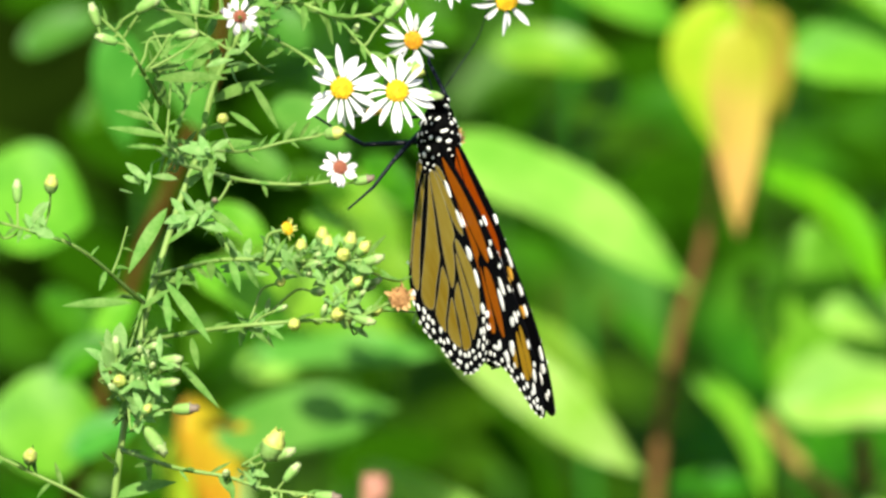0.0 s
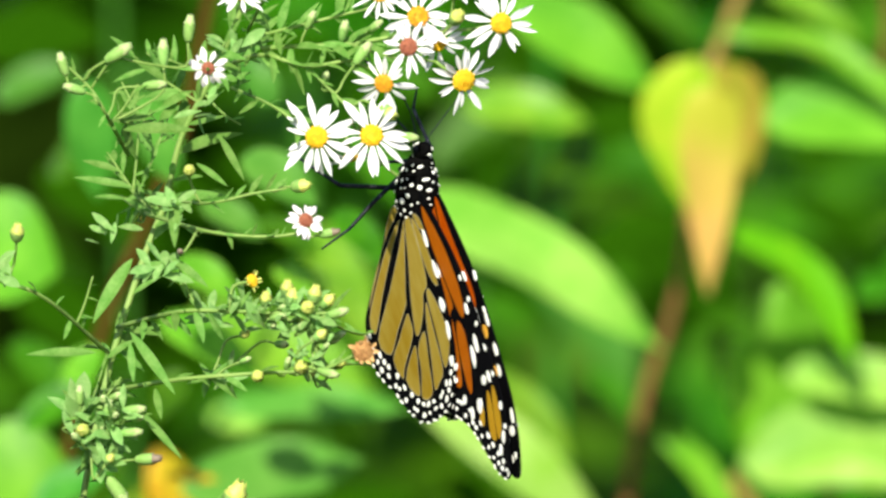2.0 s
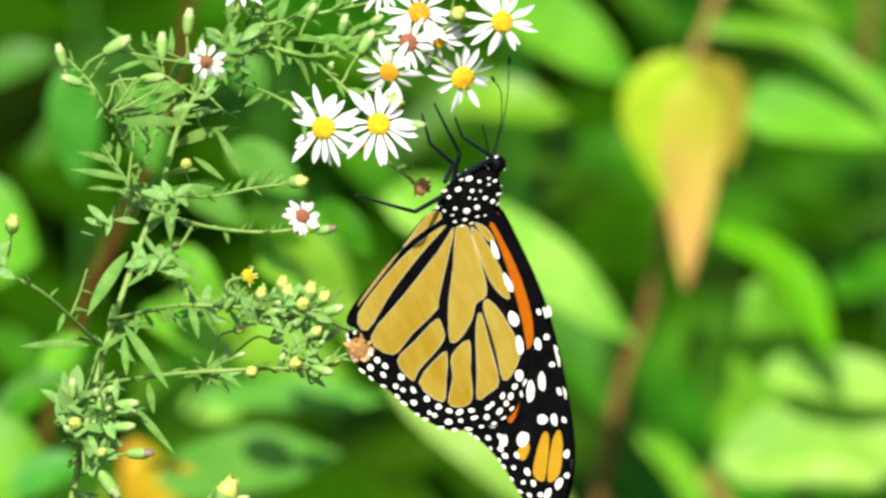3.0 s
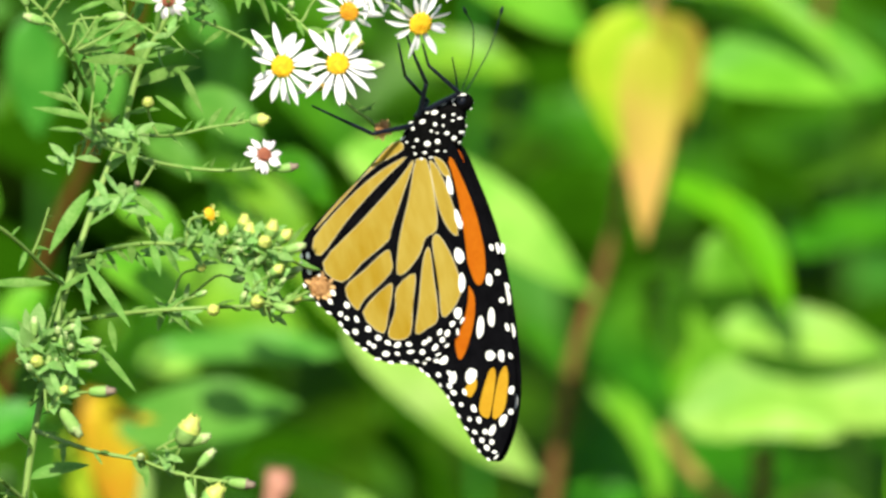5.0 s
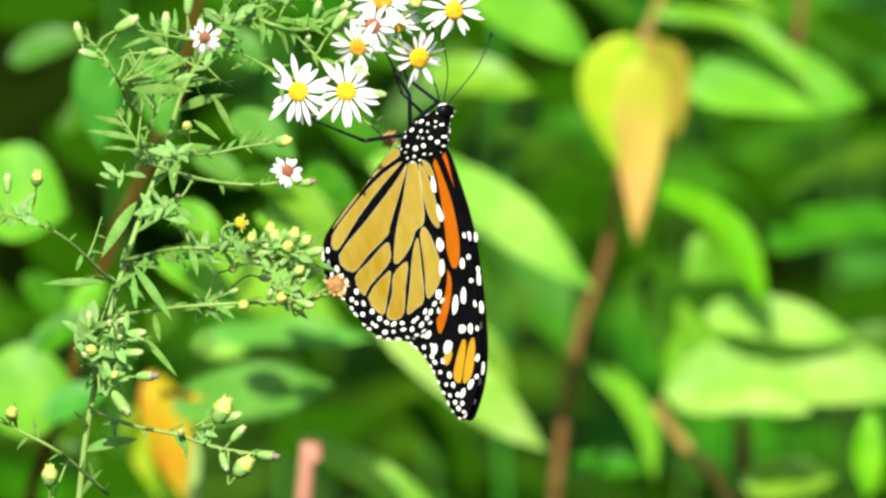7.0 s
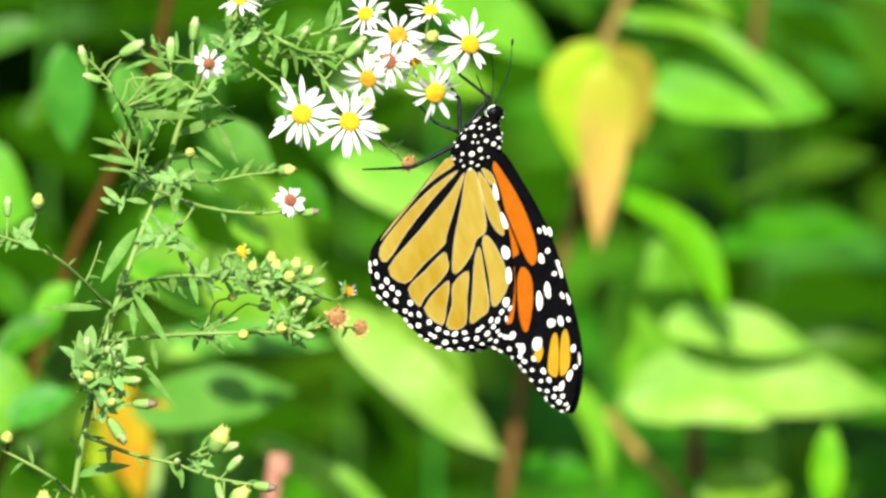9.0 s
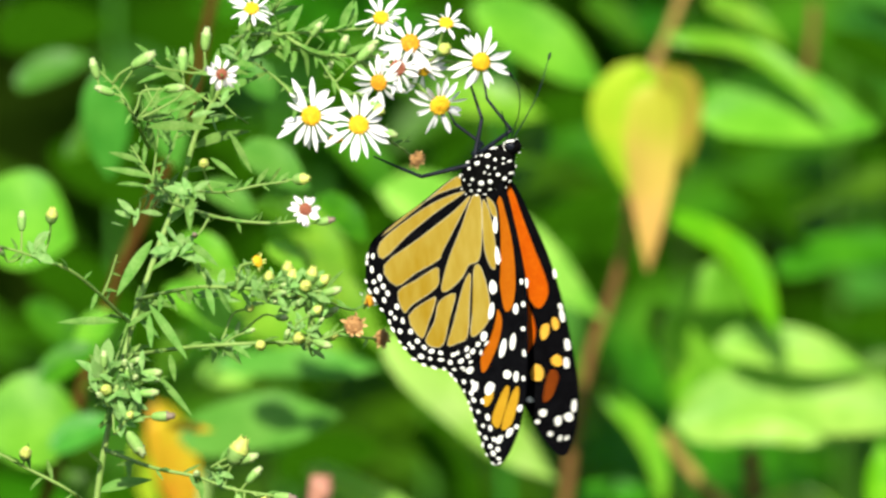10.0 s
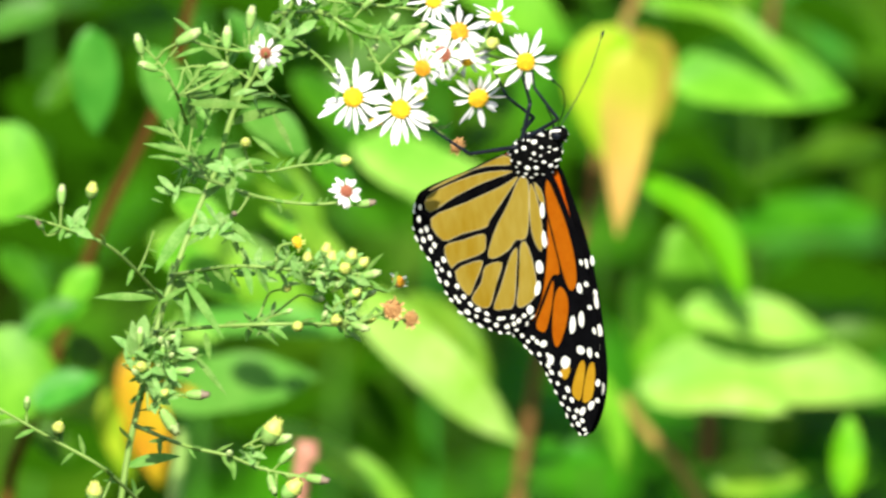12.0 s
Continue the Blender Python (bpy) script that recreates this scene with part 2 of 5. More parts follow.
# mostly the near-black leaf, so that the weeds' shade comes from colour
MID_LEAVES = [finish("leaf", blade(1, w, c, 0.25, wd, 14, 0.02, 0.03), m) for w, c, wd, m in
              ((0.4, 0.15, 0.4, M_GREEN), (0.5, 0.25, 0.35, M_SHADED), (0.36, 0.1, 0.45, M_SHADED), (0.5, 0.3, 0.4, M_DULL), (0.55, 0.2, 0.35, M_SHADED), (0.45, 0.1, 0.4, M_SHADED))]


def leaf_mesh(width, material, curl=0.12, fold=0.3, widest=0.4, sway=0.0):
    return finish("leaf", blade(1, width, curl, fold, widest, 18, 0.022, 0.015, 0.0, sway), material)


def plant(label, category="plant"):
    return tagged(new("wild_plant"), label, category)


def leaf_at(parent, base, tip, width, material, normal=(-0.2, -0.8, 0.6), curl=0.12, fold=0.3, widest=0.4, sway=0.0, label=""):
    """One leaf from base to tip, width in metres."""
    base, tip = Vector(base), Vector(tip)
    span = (tip - base).length
    ob = share("leaf", leaf_mesh(width / span, material, curl, fold, widest, sway), parent, facing(base, tip - base, normal, span))
    return tagged(ob, label)


def stalk_of(parent, points, r0, r1, material, name="stem"):
    return part(name, tube([Vector(p) for p in points], r0, r1, 8, 6), material, parent)


shrub = plant("tall brown-stalked weed with broad bright green leaves", "weed")
stalk_of(shrub, ((0.0395, 0.530, 1.0079), (0.0349, 0.530, 0.9959), (0.0317, 0.530, 0.9887)), 0.0011, 0.0011, M_TWIG, "stem_top")
stalk_of(shrub, ((0.0318, 0.520, 0.9897), (0.0294, 0.520, 0.9754), (0.0271, 0.520, 0.9551), (0.0240, 0.520, 0.9419), (0.0199, 0.520, 0.9300), (0.0171, 0.520, 0.9156), (0.0147, 0.520, 0.8941)), 0.0009, 0.0013, M_BROWN, "stem")
stalk_of(shrub, ((0.0147, 0.52, 0.8941), (0.0047, 0.53, 0.6), (0.0007, 0.54, 0.3), (-0.0003, 0.54, 0.0)), 0.0013, 0.003, M_BROWN, "stem_foot")
leaf_at(shrub, (0.0303, 0.474, 0.9964), (0.0277, 0.474, 0.9683), 0.0138, M_LIMEY, (-0.25, -0.85, 0.3), fold=0.3, widest=0.3, sway=-0.1, label="lime-yellow leaf")
leaf_at(shrub, (0.0330, 0.464, 0.9929), (0.0322, 0.464, 0.9535), 0.0114, M_YELLOW, (0.0, -0.85, 0.3), fold=0.35, widest=0.24, label="yellowing drooping leaf with orange tip")
leaf_at(shrub, (0.0351, 0.484, 0.9947), (0.0381, 0.484, 0.9686), 0.0129, M_OLIVE, (0.2, -0.8, 0.3), fold=0.4, widest=0.3, label="browned olive leaf edge")
leaf_at(shrub, (0.0314, 0.475, 0.9959), (0.0329, 0.475, 0.9912), 0.0030, M_PINK, label="reddish leaf node")
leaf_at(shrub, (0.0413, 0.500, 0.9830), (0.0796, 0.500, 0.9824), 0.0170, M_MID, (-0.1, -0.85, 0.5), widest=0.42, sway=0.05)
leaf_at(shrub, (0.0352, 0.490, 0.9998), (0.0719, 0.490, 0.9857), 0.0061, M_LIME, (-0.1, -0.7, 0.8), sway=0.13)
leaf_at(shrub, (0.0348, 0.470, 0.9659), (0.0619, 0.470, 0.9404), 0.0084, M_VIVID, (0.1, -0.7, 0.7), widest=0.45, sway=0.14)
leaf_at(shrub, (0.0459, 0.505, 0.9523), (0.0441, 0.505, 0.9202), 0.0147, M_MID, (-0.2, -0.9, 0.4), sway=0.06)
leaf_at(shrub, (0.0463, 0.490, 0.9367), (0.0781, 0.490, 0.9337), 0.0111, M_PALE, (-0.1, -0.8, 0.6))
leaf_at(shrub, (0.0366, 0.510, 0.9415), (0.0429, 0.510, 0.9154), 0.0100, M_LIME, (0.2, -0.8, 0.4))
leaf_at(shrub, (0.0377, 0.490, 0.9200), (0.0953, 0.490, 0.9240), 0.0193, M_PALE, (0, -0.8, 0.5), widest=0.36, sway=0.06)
# narrow leaf in the sheen colour, laid over the pale one
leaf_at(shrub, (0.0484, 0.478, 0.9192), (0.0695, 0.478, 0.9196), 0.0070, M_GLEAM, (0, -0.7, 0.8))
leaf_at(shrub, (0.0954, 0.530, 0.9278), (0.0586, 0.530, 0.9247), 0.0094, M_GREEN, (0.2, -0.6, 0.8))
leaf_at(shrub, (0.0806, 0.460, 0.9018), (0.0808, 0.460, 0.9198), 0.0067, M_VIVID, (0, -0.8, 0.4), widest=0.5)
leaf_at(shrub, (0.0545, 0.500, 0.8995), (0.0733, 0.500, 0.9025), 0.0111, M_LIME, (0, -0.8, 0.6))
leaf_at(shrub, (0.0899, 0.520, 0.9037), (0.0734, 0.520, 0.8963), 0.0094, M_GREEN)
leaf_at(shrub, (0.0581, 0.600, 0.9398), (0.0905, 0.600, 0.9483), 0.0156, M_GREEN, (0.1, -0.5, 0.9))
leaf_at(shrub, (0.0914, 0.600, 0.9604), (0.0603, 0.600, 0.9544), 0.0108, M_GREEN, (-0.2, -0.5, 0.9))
# the darkest leaves here stand for shaded gaps, with the shade in their colour
leaf_at(shrub, (0.0901, 0.620, 0.9686), (0.0746, 0.620, 0.9611), 0.0108, M_SHADED, (0.2, -0.5, 0.9))
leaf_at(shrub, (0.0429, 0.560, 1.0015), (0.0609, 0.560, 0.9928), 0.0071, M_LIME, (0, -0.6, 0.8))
leaf_at(shrub, (0.0681, 0.600, 0.9896), (0.0887, 0.600, 0.9815), 0.0108, M_SHADED, (0, -0.6, 0.8))
leaf_at(shrub, (0.0470, 0.600, 0.9578), (0.0664, 0.600, 0.9467), 0.0102, M_SHADED, (0.2, -0.5, 0.9))
stalk_of(shrub, ((0.0352, 0.520, 0.9141), (0.0424, 0.520, 0.9053), (0.0484, 0.520, 0.8994), (0.0533, 0.520, 0.8912)), 0.0013, 0.0015, M_TWIG, "twig")
stalk_of(shrub, ((0.0535, 0.550, 0.9080), (0.0542, 0.550, 0.9032), (0.0540, 0.550, 0.8972)), 0.0017, 0.0019, M_BROWN, "twig")
stalk_of(shrub, ((0.0655, 0.600, 0.9968), (0.0651, 0.600, 0.9896), (0.0640, 0.600, 0.9799)), 0.0010, 0.0010, M_BROWN, "twig")
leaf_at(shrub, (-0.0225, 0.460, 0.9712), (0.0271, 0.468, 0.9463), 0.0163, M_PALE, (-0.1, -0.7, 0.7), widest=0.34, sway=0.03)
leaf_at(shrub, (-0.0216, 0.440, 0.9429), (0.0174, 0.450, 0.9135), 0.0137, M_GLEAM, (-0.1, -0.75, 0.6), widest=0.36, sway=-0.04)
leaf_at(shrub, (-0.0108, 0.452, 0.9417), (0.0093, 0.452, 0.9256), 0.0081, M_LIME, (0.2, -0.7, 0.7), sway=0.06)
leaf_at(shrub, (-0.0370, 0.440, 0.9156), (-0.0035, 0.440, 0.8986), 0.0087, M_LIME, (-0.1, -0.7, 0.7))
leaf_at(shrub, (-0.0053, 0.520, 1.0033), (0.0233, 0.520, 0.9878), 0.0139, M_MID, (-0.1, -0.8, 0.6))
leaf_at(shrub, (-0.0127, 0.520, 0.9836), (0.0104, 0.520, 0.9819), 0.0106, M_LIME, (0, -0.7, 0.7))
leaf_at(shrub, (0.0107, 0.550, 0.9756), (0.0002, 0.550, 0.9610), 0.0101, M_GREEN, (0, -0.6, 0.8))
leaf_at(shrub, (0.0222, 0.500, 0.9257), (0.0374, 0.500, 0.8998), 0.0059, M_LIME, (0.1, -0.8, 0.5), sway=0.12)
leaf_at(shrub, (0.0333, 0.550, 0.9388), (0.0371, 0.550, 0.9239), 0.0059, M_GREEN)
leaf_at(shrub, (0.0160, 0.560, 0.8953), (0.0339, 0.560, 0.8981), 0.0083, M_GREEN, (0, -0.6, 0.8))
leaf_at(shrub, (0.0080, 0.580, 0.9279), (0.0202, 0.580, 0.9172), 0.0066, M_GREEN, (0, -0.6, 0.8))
# more leaves coloured dark in place of shade behind the bright ones
leaf_at(shrub, (-0.0185, 0.600, 0.9058), (-0.0001, 0.600, 0.8867), 0.0096, M_SHADED, (0, -0.6, 0.8))
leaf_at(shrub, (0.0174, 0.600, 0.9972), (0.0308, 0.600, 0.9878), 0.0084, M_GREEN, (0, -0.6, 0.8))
leaf_at(shrub, (0.0060, 0.620, 0.9429), (0.0251, 0.620, 0.9554), 0.0108, M_SHADED, (0, -0.6, 0.8))

low = plant("low weed with heart-shaped and dull green leaves", "weed")
stalk_of(low, ((-0.0552, 0.36, 0.9235), (-0.0672, 0.37, 0.75), (-0.075, 0.38, 0.4), (-0.075, 0.38, 0.0)), 0.0012, 0.003, M_STEM)
leaf_at(low, (-0.0607, 0.370, 0.9286), (-0.0287, 0.370, 0.9367), 0.0154, M_DULLPALE, (-0.1, -0.7, 0.7), fold=0.1)
leaf_at(low, (-0.0543, 0.400, 0.9407), (-0.0202, 0.400, 0.9432), 0.0086, M_DULLPALE, (0, -0.7, 0.8), fold=0.1)
leaf_at(low, (-0.1017, 0.360, 0.9336), (-0.0791, 0.360, 0.9329), 0.0210, M_MID, (-0.1, -0.85, 0.5), fold=0.1, widest=0.5)
leaf_at(low, (-0.1042, 0.380, 0.9747), (-0.0824, 0.380, 0.9687), 0.0217, M_MID, (-0.2, -0.8, 0.5), fold=0.1, widest=0.5)
leaf_at(low, (-0.0669, 0.420, 0.9309), (-0.0587, 0.420, 0.9041), 0.0098, M_AUTUMN, (0.1, -0.9, 0.3), label="orange and yellow autumn leaf")
leaf_at(low, (-0.0706, 0.430, 0.9226), (-0.0656, 0.430, 0.9034), 0.0069, M_LIMEY, (-0.2, -0.9, 0.3), label="yellowing leaf")
leaf_at(low, (-0.0650, 0.320, 0.9369), (-0.0519, 0.320, 0.9374), 0.0027, M_AUTUMN, (0, -0.7, 0.8))
leaf_at(low, (-0.0588, 0.450, 0.9331), (-0.0480, 0.450, 0.9328), 0.0072, M_PALE, (0, -0.7, 0.7))
leaf_at(low, (-0.0587, 0.280, 0.9786), (-0.0466, 0.280, 0.9738), 0.0078, M_MID, (0, -0.7, 0.7))
leaf_at(low, (-0.0648, 0.300, 1.0065), (-0.0587, 0.300, 0.9907), 0.0084, M_DULLPALE, (0, -0.7, 0.7))
leaf_at(low, (-0.0769, 0.360, 1.0037), (-0.0745, 0.360, 0.9819), 0.0097, M_DULL, (0, -0.7, 0.7))
leaf_at(low, (-0.0460, 0.260, 0.9990), (-0.0320, 0.260, 0.9919), 0.0095, M_DULLPALE, (0, -0.7, 0.7))
leaf_at(low, (-0.0317, 0.300, 0.9855), (-0.0209, 0.300, 0.9772), 0.0073, M_GREEN, (0, -0.7, 0.7))
leaf_at(low, (-0.0364, 0.360, 0.9699), (-0.0177, 0.360, 0.9484), 0.0071, M_LIME, (0, -0.7, 0.7))
leaf_at(low, (-0.0412, 0.280, 0.9778), (-0.0333, 0.280, 0.9729), 0.0050, M_LIME, (0, -0.7, 0.7))
leaf_at(low, (-0.0573, 0.300, 0.9578), (-0.0639, 0.300, 0.9486), 0.0067, M_GREEN, (0, -0.7, 0.7))
leaf_at(low, (-0.0353, 0.500, 0.9810), (-0.0173, 0.500, 0.9636), 0.0094, M_GREEN, (0, -0.7, 0.7))
leaf_at(low, (-0.0943, 0.450, 0.9475), (-0.0813, 0.450, 0.9360), 0.0081, M_GREEN, (0, -0.7, 0.7))
leaf_at(low, (-0.0410, 0.300, 1.0046), (-0.0491, 0.300, 1.0147), 0.0067, M_DULL, (0, -0.7, 0.7))
leaf_at(low, (-0.0619, 0.300, 0.9668), (-0.0437, 0.300, 0.9580), 0.0090, M_MID, (0, -0.7, 0.7))
leaf_at(low, (-0.0631, 0.460, 0.9505), (-0.0255, 0.460, 0.9371), 0.0163, M_LIME, (0, -0.7, 0.7))
leaf_at(low, (-0.0423, 0.460, 0.9673), (-0.0269, 0.460, 0.9523), 0.0093, M_LIME, (0, -0.7, 0.7))
leaf_at(low, (-0.0865, 0.450, 0.9770), (-0.0728, 0.450, 0.9925), 0.0070, M_GREEN, (0, -0.7, 0.7))
leaf_at(low, (-0.0441, 0.300, 0.9841), (-0.0327, 0.300, 0.9787), 0.0056, M_GREEN, (0, -0.7, 0.7))
leaf_at(low, (-0.0770, 0.400, 0.9115), (-0.0875, 0.400, 0.9194), 0.0069, M_GREEN, (0, -0.7, 0.7))
leaf_at(low, (-0.0991, 0.500, 0.9870), (-0.0838, 0.500, 0.9944), 0.0082, M_DULL, (0, -0.7, 0.7))
leaf_at(low, (-0.0543, 0.300, 0.9874), (-0.0429, 0.300, 0.9819), 0.0067, M_DULLPALE, (0, -0.7, 0.7))
leaf_at(low, (-0.0795, 0.360, 0.9415), (-0.0702, 0.360, 0.9325), 0.0080, M_GREEN, (0, -0.7, 0.7))
leaf_at(low, (-0.0342, 0.550, 0.9904), (-0.0175, 0.550, 0.9835), 0.0095, M_GREEN, (0, -0.7, 0.7))
leaf_at(low, (-0.0876, 0.330, 0.9448), (-0.0752, 0.330, 0.9530), 0.0079, M_GREEN, (0, -0.7, 0.7))
leaf_at(low, (-0.0851, 0.330, 0.9311), (-0.0727, 0.330, 0.9382), 0.0085, M_DULL, (0, -0.7, 0.7))
leaf_at(low, (-0.0733, 0.340, 0.9576), (-0.0823, 0.340, 0.9483), 0.0068, M_MID, (0, -0.7, 0.7))
# leaves in the shade-dark colour, set where there are only dark gaps
leaf_at(low, (-0.1084, 0.620, 0.9858), (-0.0830, 0.620, 0.9899), 0.0144, M_SHADED)
leaf_at(low, (-0.0959, 0.620, 0.9618), (-0.0716, 0.620, 0.9500), 0.0132, M_SHADED)
leaf_at(low, (-0.1005, 0.620, 0.9386), (-0.0761, 0.620, 0.9268), 0.0132, M_SHADED)
leaf_at(low, (-0.0636, 0.620, 0.9830), (-0.0407, 0.620, 0.9882), 0.0120, M_SHADED)
leaf_at(low, (-0.0478, 0.620, 0.8932), (-0.0249, 0.620, 0.9009), 0.0132, M_SHADED)
leaf_at(low, (-0.0912, 0.620, 0.8827), (-0.0659, 0.620, 0.8892), 0.0144, M_SHADED)
leaf_at(low, (-0.0351, 0.620, 0.9361), (-0.0178, 0.620, 0.9132), 0.0132, M_SHADED)

stub = plant("short pinkish withered stem tip among the leaves", "stem")
stalk_of(stub, ((-0.05, 0.3, 0.0), (-0.048, 0.3, 0.4), (-0.0399, 0.3, 0.8)), 0.002, 0.0014, M_REDSTEM)
stalk_of(stub, ((-0.0399, 0.3, 0.8), (-0.0319, 0.3, 0.9190), (-0.0297, 0.3, 0.9259)), 0.0014, 0.0022, M_PINK, "tip")

red = plant("reddish bare stalk behind the asters", "stalk")
stalk_of(red, ((-0.0531, 0.380, 1.0229), (-0.0559, 0.380, 1.0136), (-0.0600, 0.380, 0.9939), (-0.0674, 0.380, 0.9753), (-0.0735, 0.380, 0.9613), (-0.0785, 0.380, 0.9451), (-0.0829, 0.380, 0.9299), (-0.0895, 0.380, 0.9111)), 0.0010, 0.0013, M_REDSTEM, "stem")
stalk_of(red, ((-0.0895, 0.38, 0.9111), (-0.1095, 0.38, 0.6), (-0.12, 0.38, 0.3), (-0.12, 0.38, 0.0)), 0.0013, 0.0018, M_REDSTEM, "stem_foot")

mid_rng = random.Random(31)
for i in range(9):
    weed = plant("slender weed with many small overlapping leaves, most in a shade-dark colour", "weed")
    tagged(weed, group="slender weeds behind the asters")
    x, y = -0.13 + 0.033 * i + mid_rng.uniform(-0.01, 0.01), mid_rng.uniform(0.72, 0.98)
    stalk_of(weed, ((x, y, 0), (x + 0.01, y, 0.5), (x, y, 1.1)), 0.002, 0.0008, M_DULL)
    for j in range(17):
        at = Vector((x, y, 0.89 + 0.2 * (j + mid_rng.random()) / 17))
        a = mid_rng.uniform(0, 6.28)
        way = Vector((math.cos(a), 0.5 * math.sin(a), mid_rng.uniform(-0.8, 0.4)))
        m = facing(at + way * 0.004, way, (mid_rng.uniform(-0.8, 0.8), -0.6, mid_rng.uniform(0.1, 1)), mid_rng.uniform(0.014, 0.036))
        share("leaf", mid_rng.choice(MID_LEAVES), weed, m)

for i in range(30):
    y = rng.uniform(0.85, 1.6)
    x, foot = rng.uniform(-0.3, 0.3) , 0.0
    w = plant("dense green undergrowth plant with pointed leaves", "weed")
    tagged(w, group="undergrowth plants")
    top = rng.uniform(0.75, 1.15)
    lean = rng.uniform(-0.08, 0.08)
    stalk_of(w, ((x, y, 0), (x + lean * 0.5, y, top * 0.5), (x + lean, y, top)), 0.003, 0.001, M_DULL)
    for j in range(16):
        h = top * (0.55 + 0.45 * (j + 0.5) / 16)
        a = rng.uniform(0, 6.28)
        at = Vector((x + lean * h / top, y, h))
        way = Vector((math.cos(a), 0.8 * math.sin(a), rng.uniform(-0.5, 0.4)))
        lm = rng.choice(LEAVES)
        share("leaf", lm, w, facing(at, way, (rng.uniform(-0.4, 0.4), -0.6, 0.8), rng.uniform(0.05, 0.10)))

# far thicket, one mass of leaves, its shade put into the dark leaf colour
far_rng = random.Random(77)
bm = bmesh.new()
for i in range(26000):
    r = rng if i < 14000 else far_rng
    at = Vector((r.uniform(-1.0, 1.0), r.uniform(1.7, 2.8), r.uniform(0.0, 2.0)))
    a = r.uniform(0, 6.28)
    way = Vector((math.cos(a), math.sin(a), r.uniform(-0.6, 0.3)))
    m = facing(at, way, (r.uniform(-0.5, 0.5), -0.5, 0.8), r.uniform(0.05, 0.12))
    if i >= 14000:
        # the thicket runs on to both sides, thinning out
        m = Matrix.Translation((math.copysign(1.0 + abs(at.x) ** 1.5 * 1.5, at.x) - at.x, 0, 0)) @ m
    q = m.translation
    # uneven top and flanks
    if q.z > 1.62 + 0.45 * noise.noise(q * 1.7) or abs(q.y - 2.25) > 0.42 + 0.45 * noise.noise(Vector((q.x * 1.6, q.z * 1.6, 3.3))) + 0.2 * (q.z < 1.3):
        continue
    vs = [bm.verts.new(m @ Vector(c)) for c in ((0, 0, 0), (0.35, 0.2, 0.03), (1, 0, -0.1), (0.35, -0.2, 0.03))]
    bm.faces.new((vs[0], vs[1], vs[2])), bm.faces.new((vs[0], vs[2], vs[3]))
thicket = new("thicket", finish("thicket", bm, M_SHADED))
tagged(thicket, "thicket of wild leaves behind, shade put into its dark green", "thicket", kind="stuff")

# ---- asters ----
PETALS = [finish("petal", blade(1, w, c, f, 0.58, 9), M_PETAL) for w, c, f in ((0.23, 0.1, 0.3), (0.19, 0.28, -0.3), (0.25, 0.02, 0.4), (0.22, 0.4, 0.45), (0.2, -0.14, 0.5))]
PETALS_YELLOW = [finish("petal", blade(1, w, c, f, 0.6, 8), M_BUD_TIP) for w, c, f in ((0.3, 0.2, 0.4), (0.24, -0.1, 0.5))]
PETALS_TAN = [finish("petal", blade(1, w, c, f, 0.6, 8), M_TAN) for w, c, f in ((0.5, 0.4, 0.5), (0.4, -0.3, 0.6), (0.55, 0.6, 0.4))]
PETALS_PINK = [finish("petal", blade(1, w, c, f, 0.62, 8), M_PETAL_PINK) for w, c, f in ((0.42, 0.3, 0.25), (0.38, 0.5, -0.2))]
A_LEAVES = [finish("leaf", blade(1, w, c, f, 0.45, 8), M_LEAF) for w, c, f in ((0.2, 0.1, 0.4), (0.24, 0.22, 0.3), (0.17, -0.12, 0.4), (0.26, 0.1, 0.3))]


TUFT_LEAVES = [finish("leaf", blade(1, w, c, f, 0.55, 8), M_TUFT) for w, c, f in ((0.32, 0.1, 0.35), (0.38, 0.2, 0.25), (0.28, -0.1, 0.4))]


def disc_mesh(r, material):
    bm = ball(r, stretch=(1, 1, 0.55), u=14, v=8)
    for i in range(70):
        d = r * math.sqrt((i + 0.5) / 70)
        a = i * 2.39996
        z = 0.55 * math.sqrt(max(0, r * r - d * d))
        ball(r * (0.1 + 0.035 * (i * 7 % 5) / 4), (d * math.cos(a), d * math.sin(a), z * (0.9 + 0.06 * (i * 3 % 4))), (1, 1, 1.5), None, bm, 5, 4)
    return finish("disc", bm, material)


DISC = {k: disc_mesh(1, m) for k, m in (("yellow", M_DISC), ("orange", M_DISC_ORANGE), ("red", M_DISC_RED), ("brown", M_DISC_BROWN))}


def calyx_mesh():
    bm = bmesh.new()
    prof = ((0.0, 0.25), (0.25, 0.75), (0.8, 0.95), (1.3, 0.85))
    rings = []
    for z, r in prof:
        rings.append([bm.verts.new((r * math.cos(6.2832 * j / 10), r * math.sin(6.2832 * j / 10), z - 1.3)) for j in range(10)])
    for a, b in zip(rings, rings[1:]):
        for j in range(10):
            bm.faces.new((a[j], a[(j + 1) % 10], b[(j + 1) % 10], b[j]))
    bm.faces.new(rings[0][::-1])
    return finish("calyx", bm, M_BUD)


CALYX = calyx_mesh()


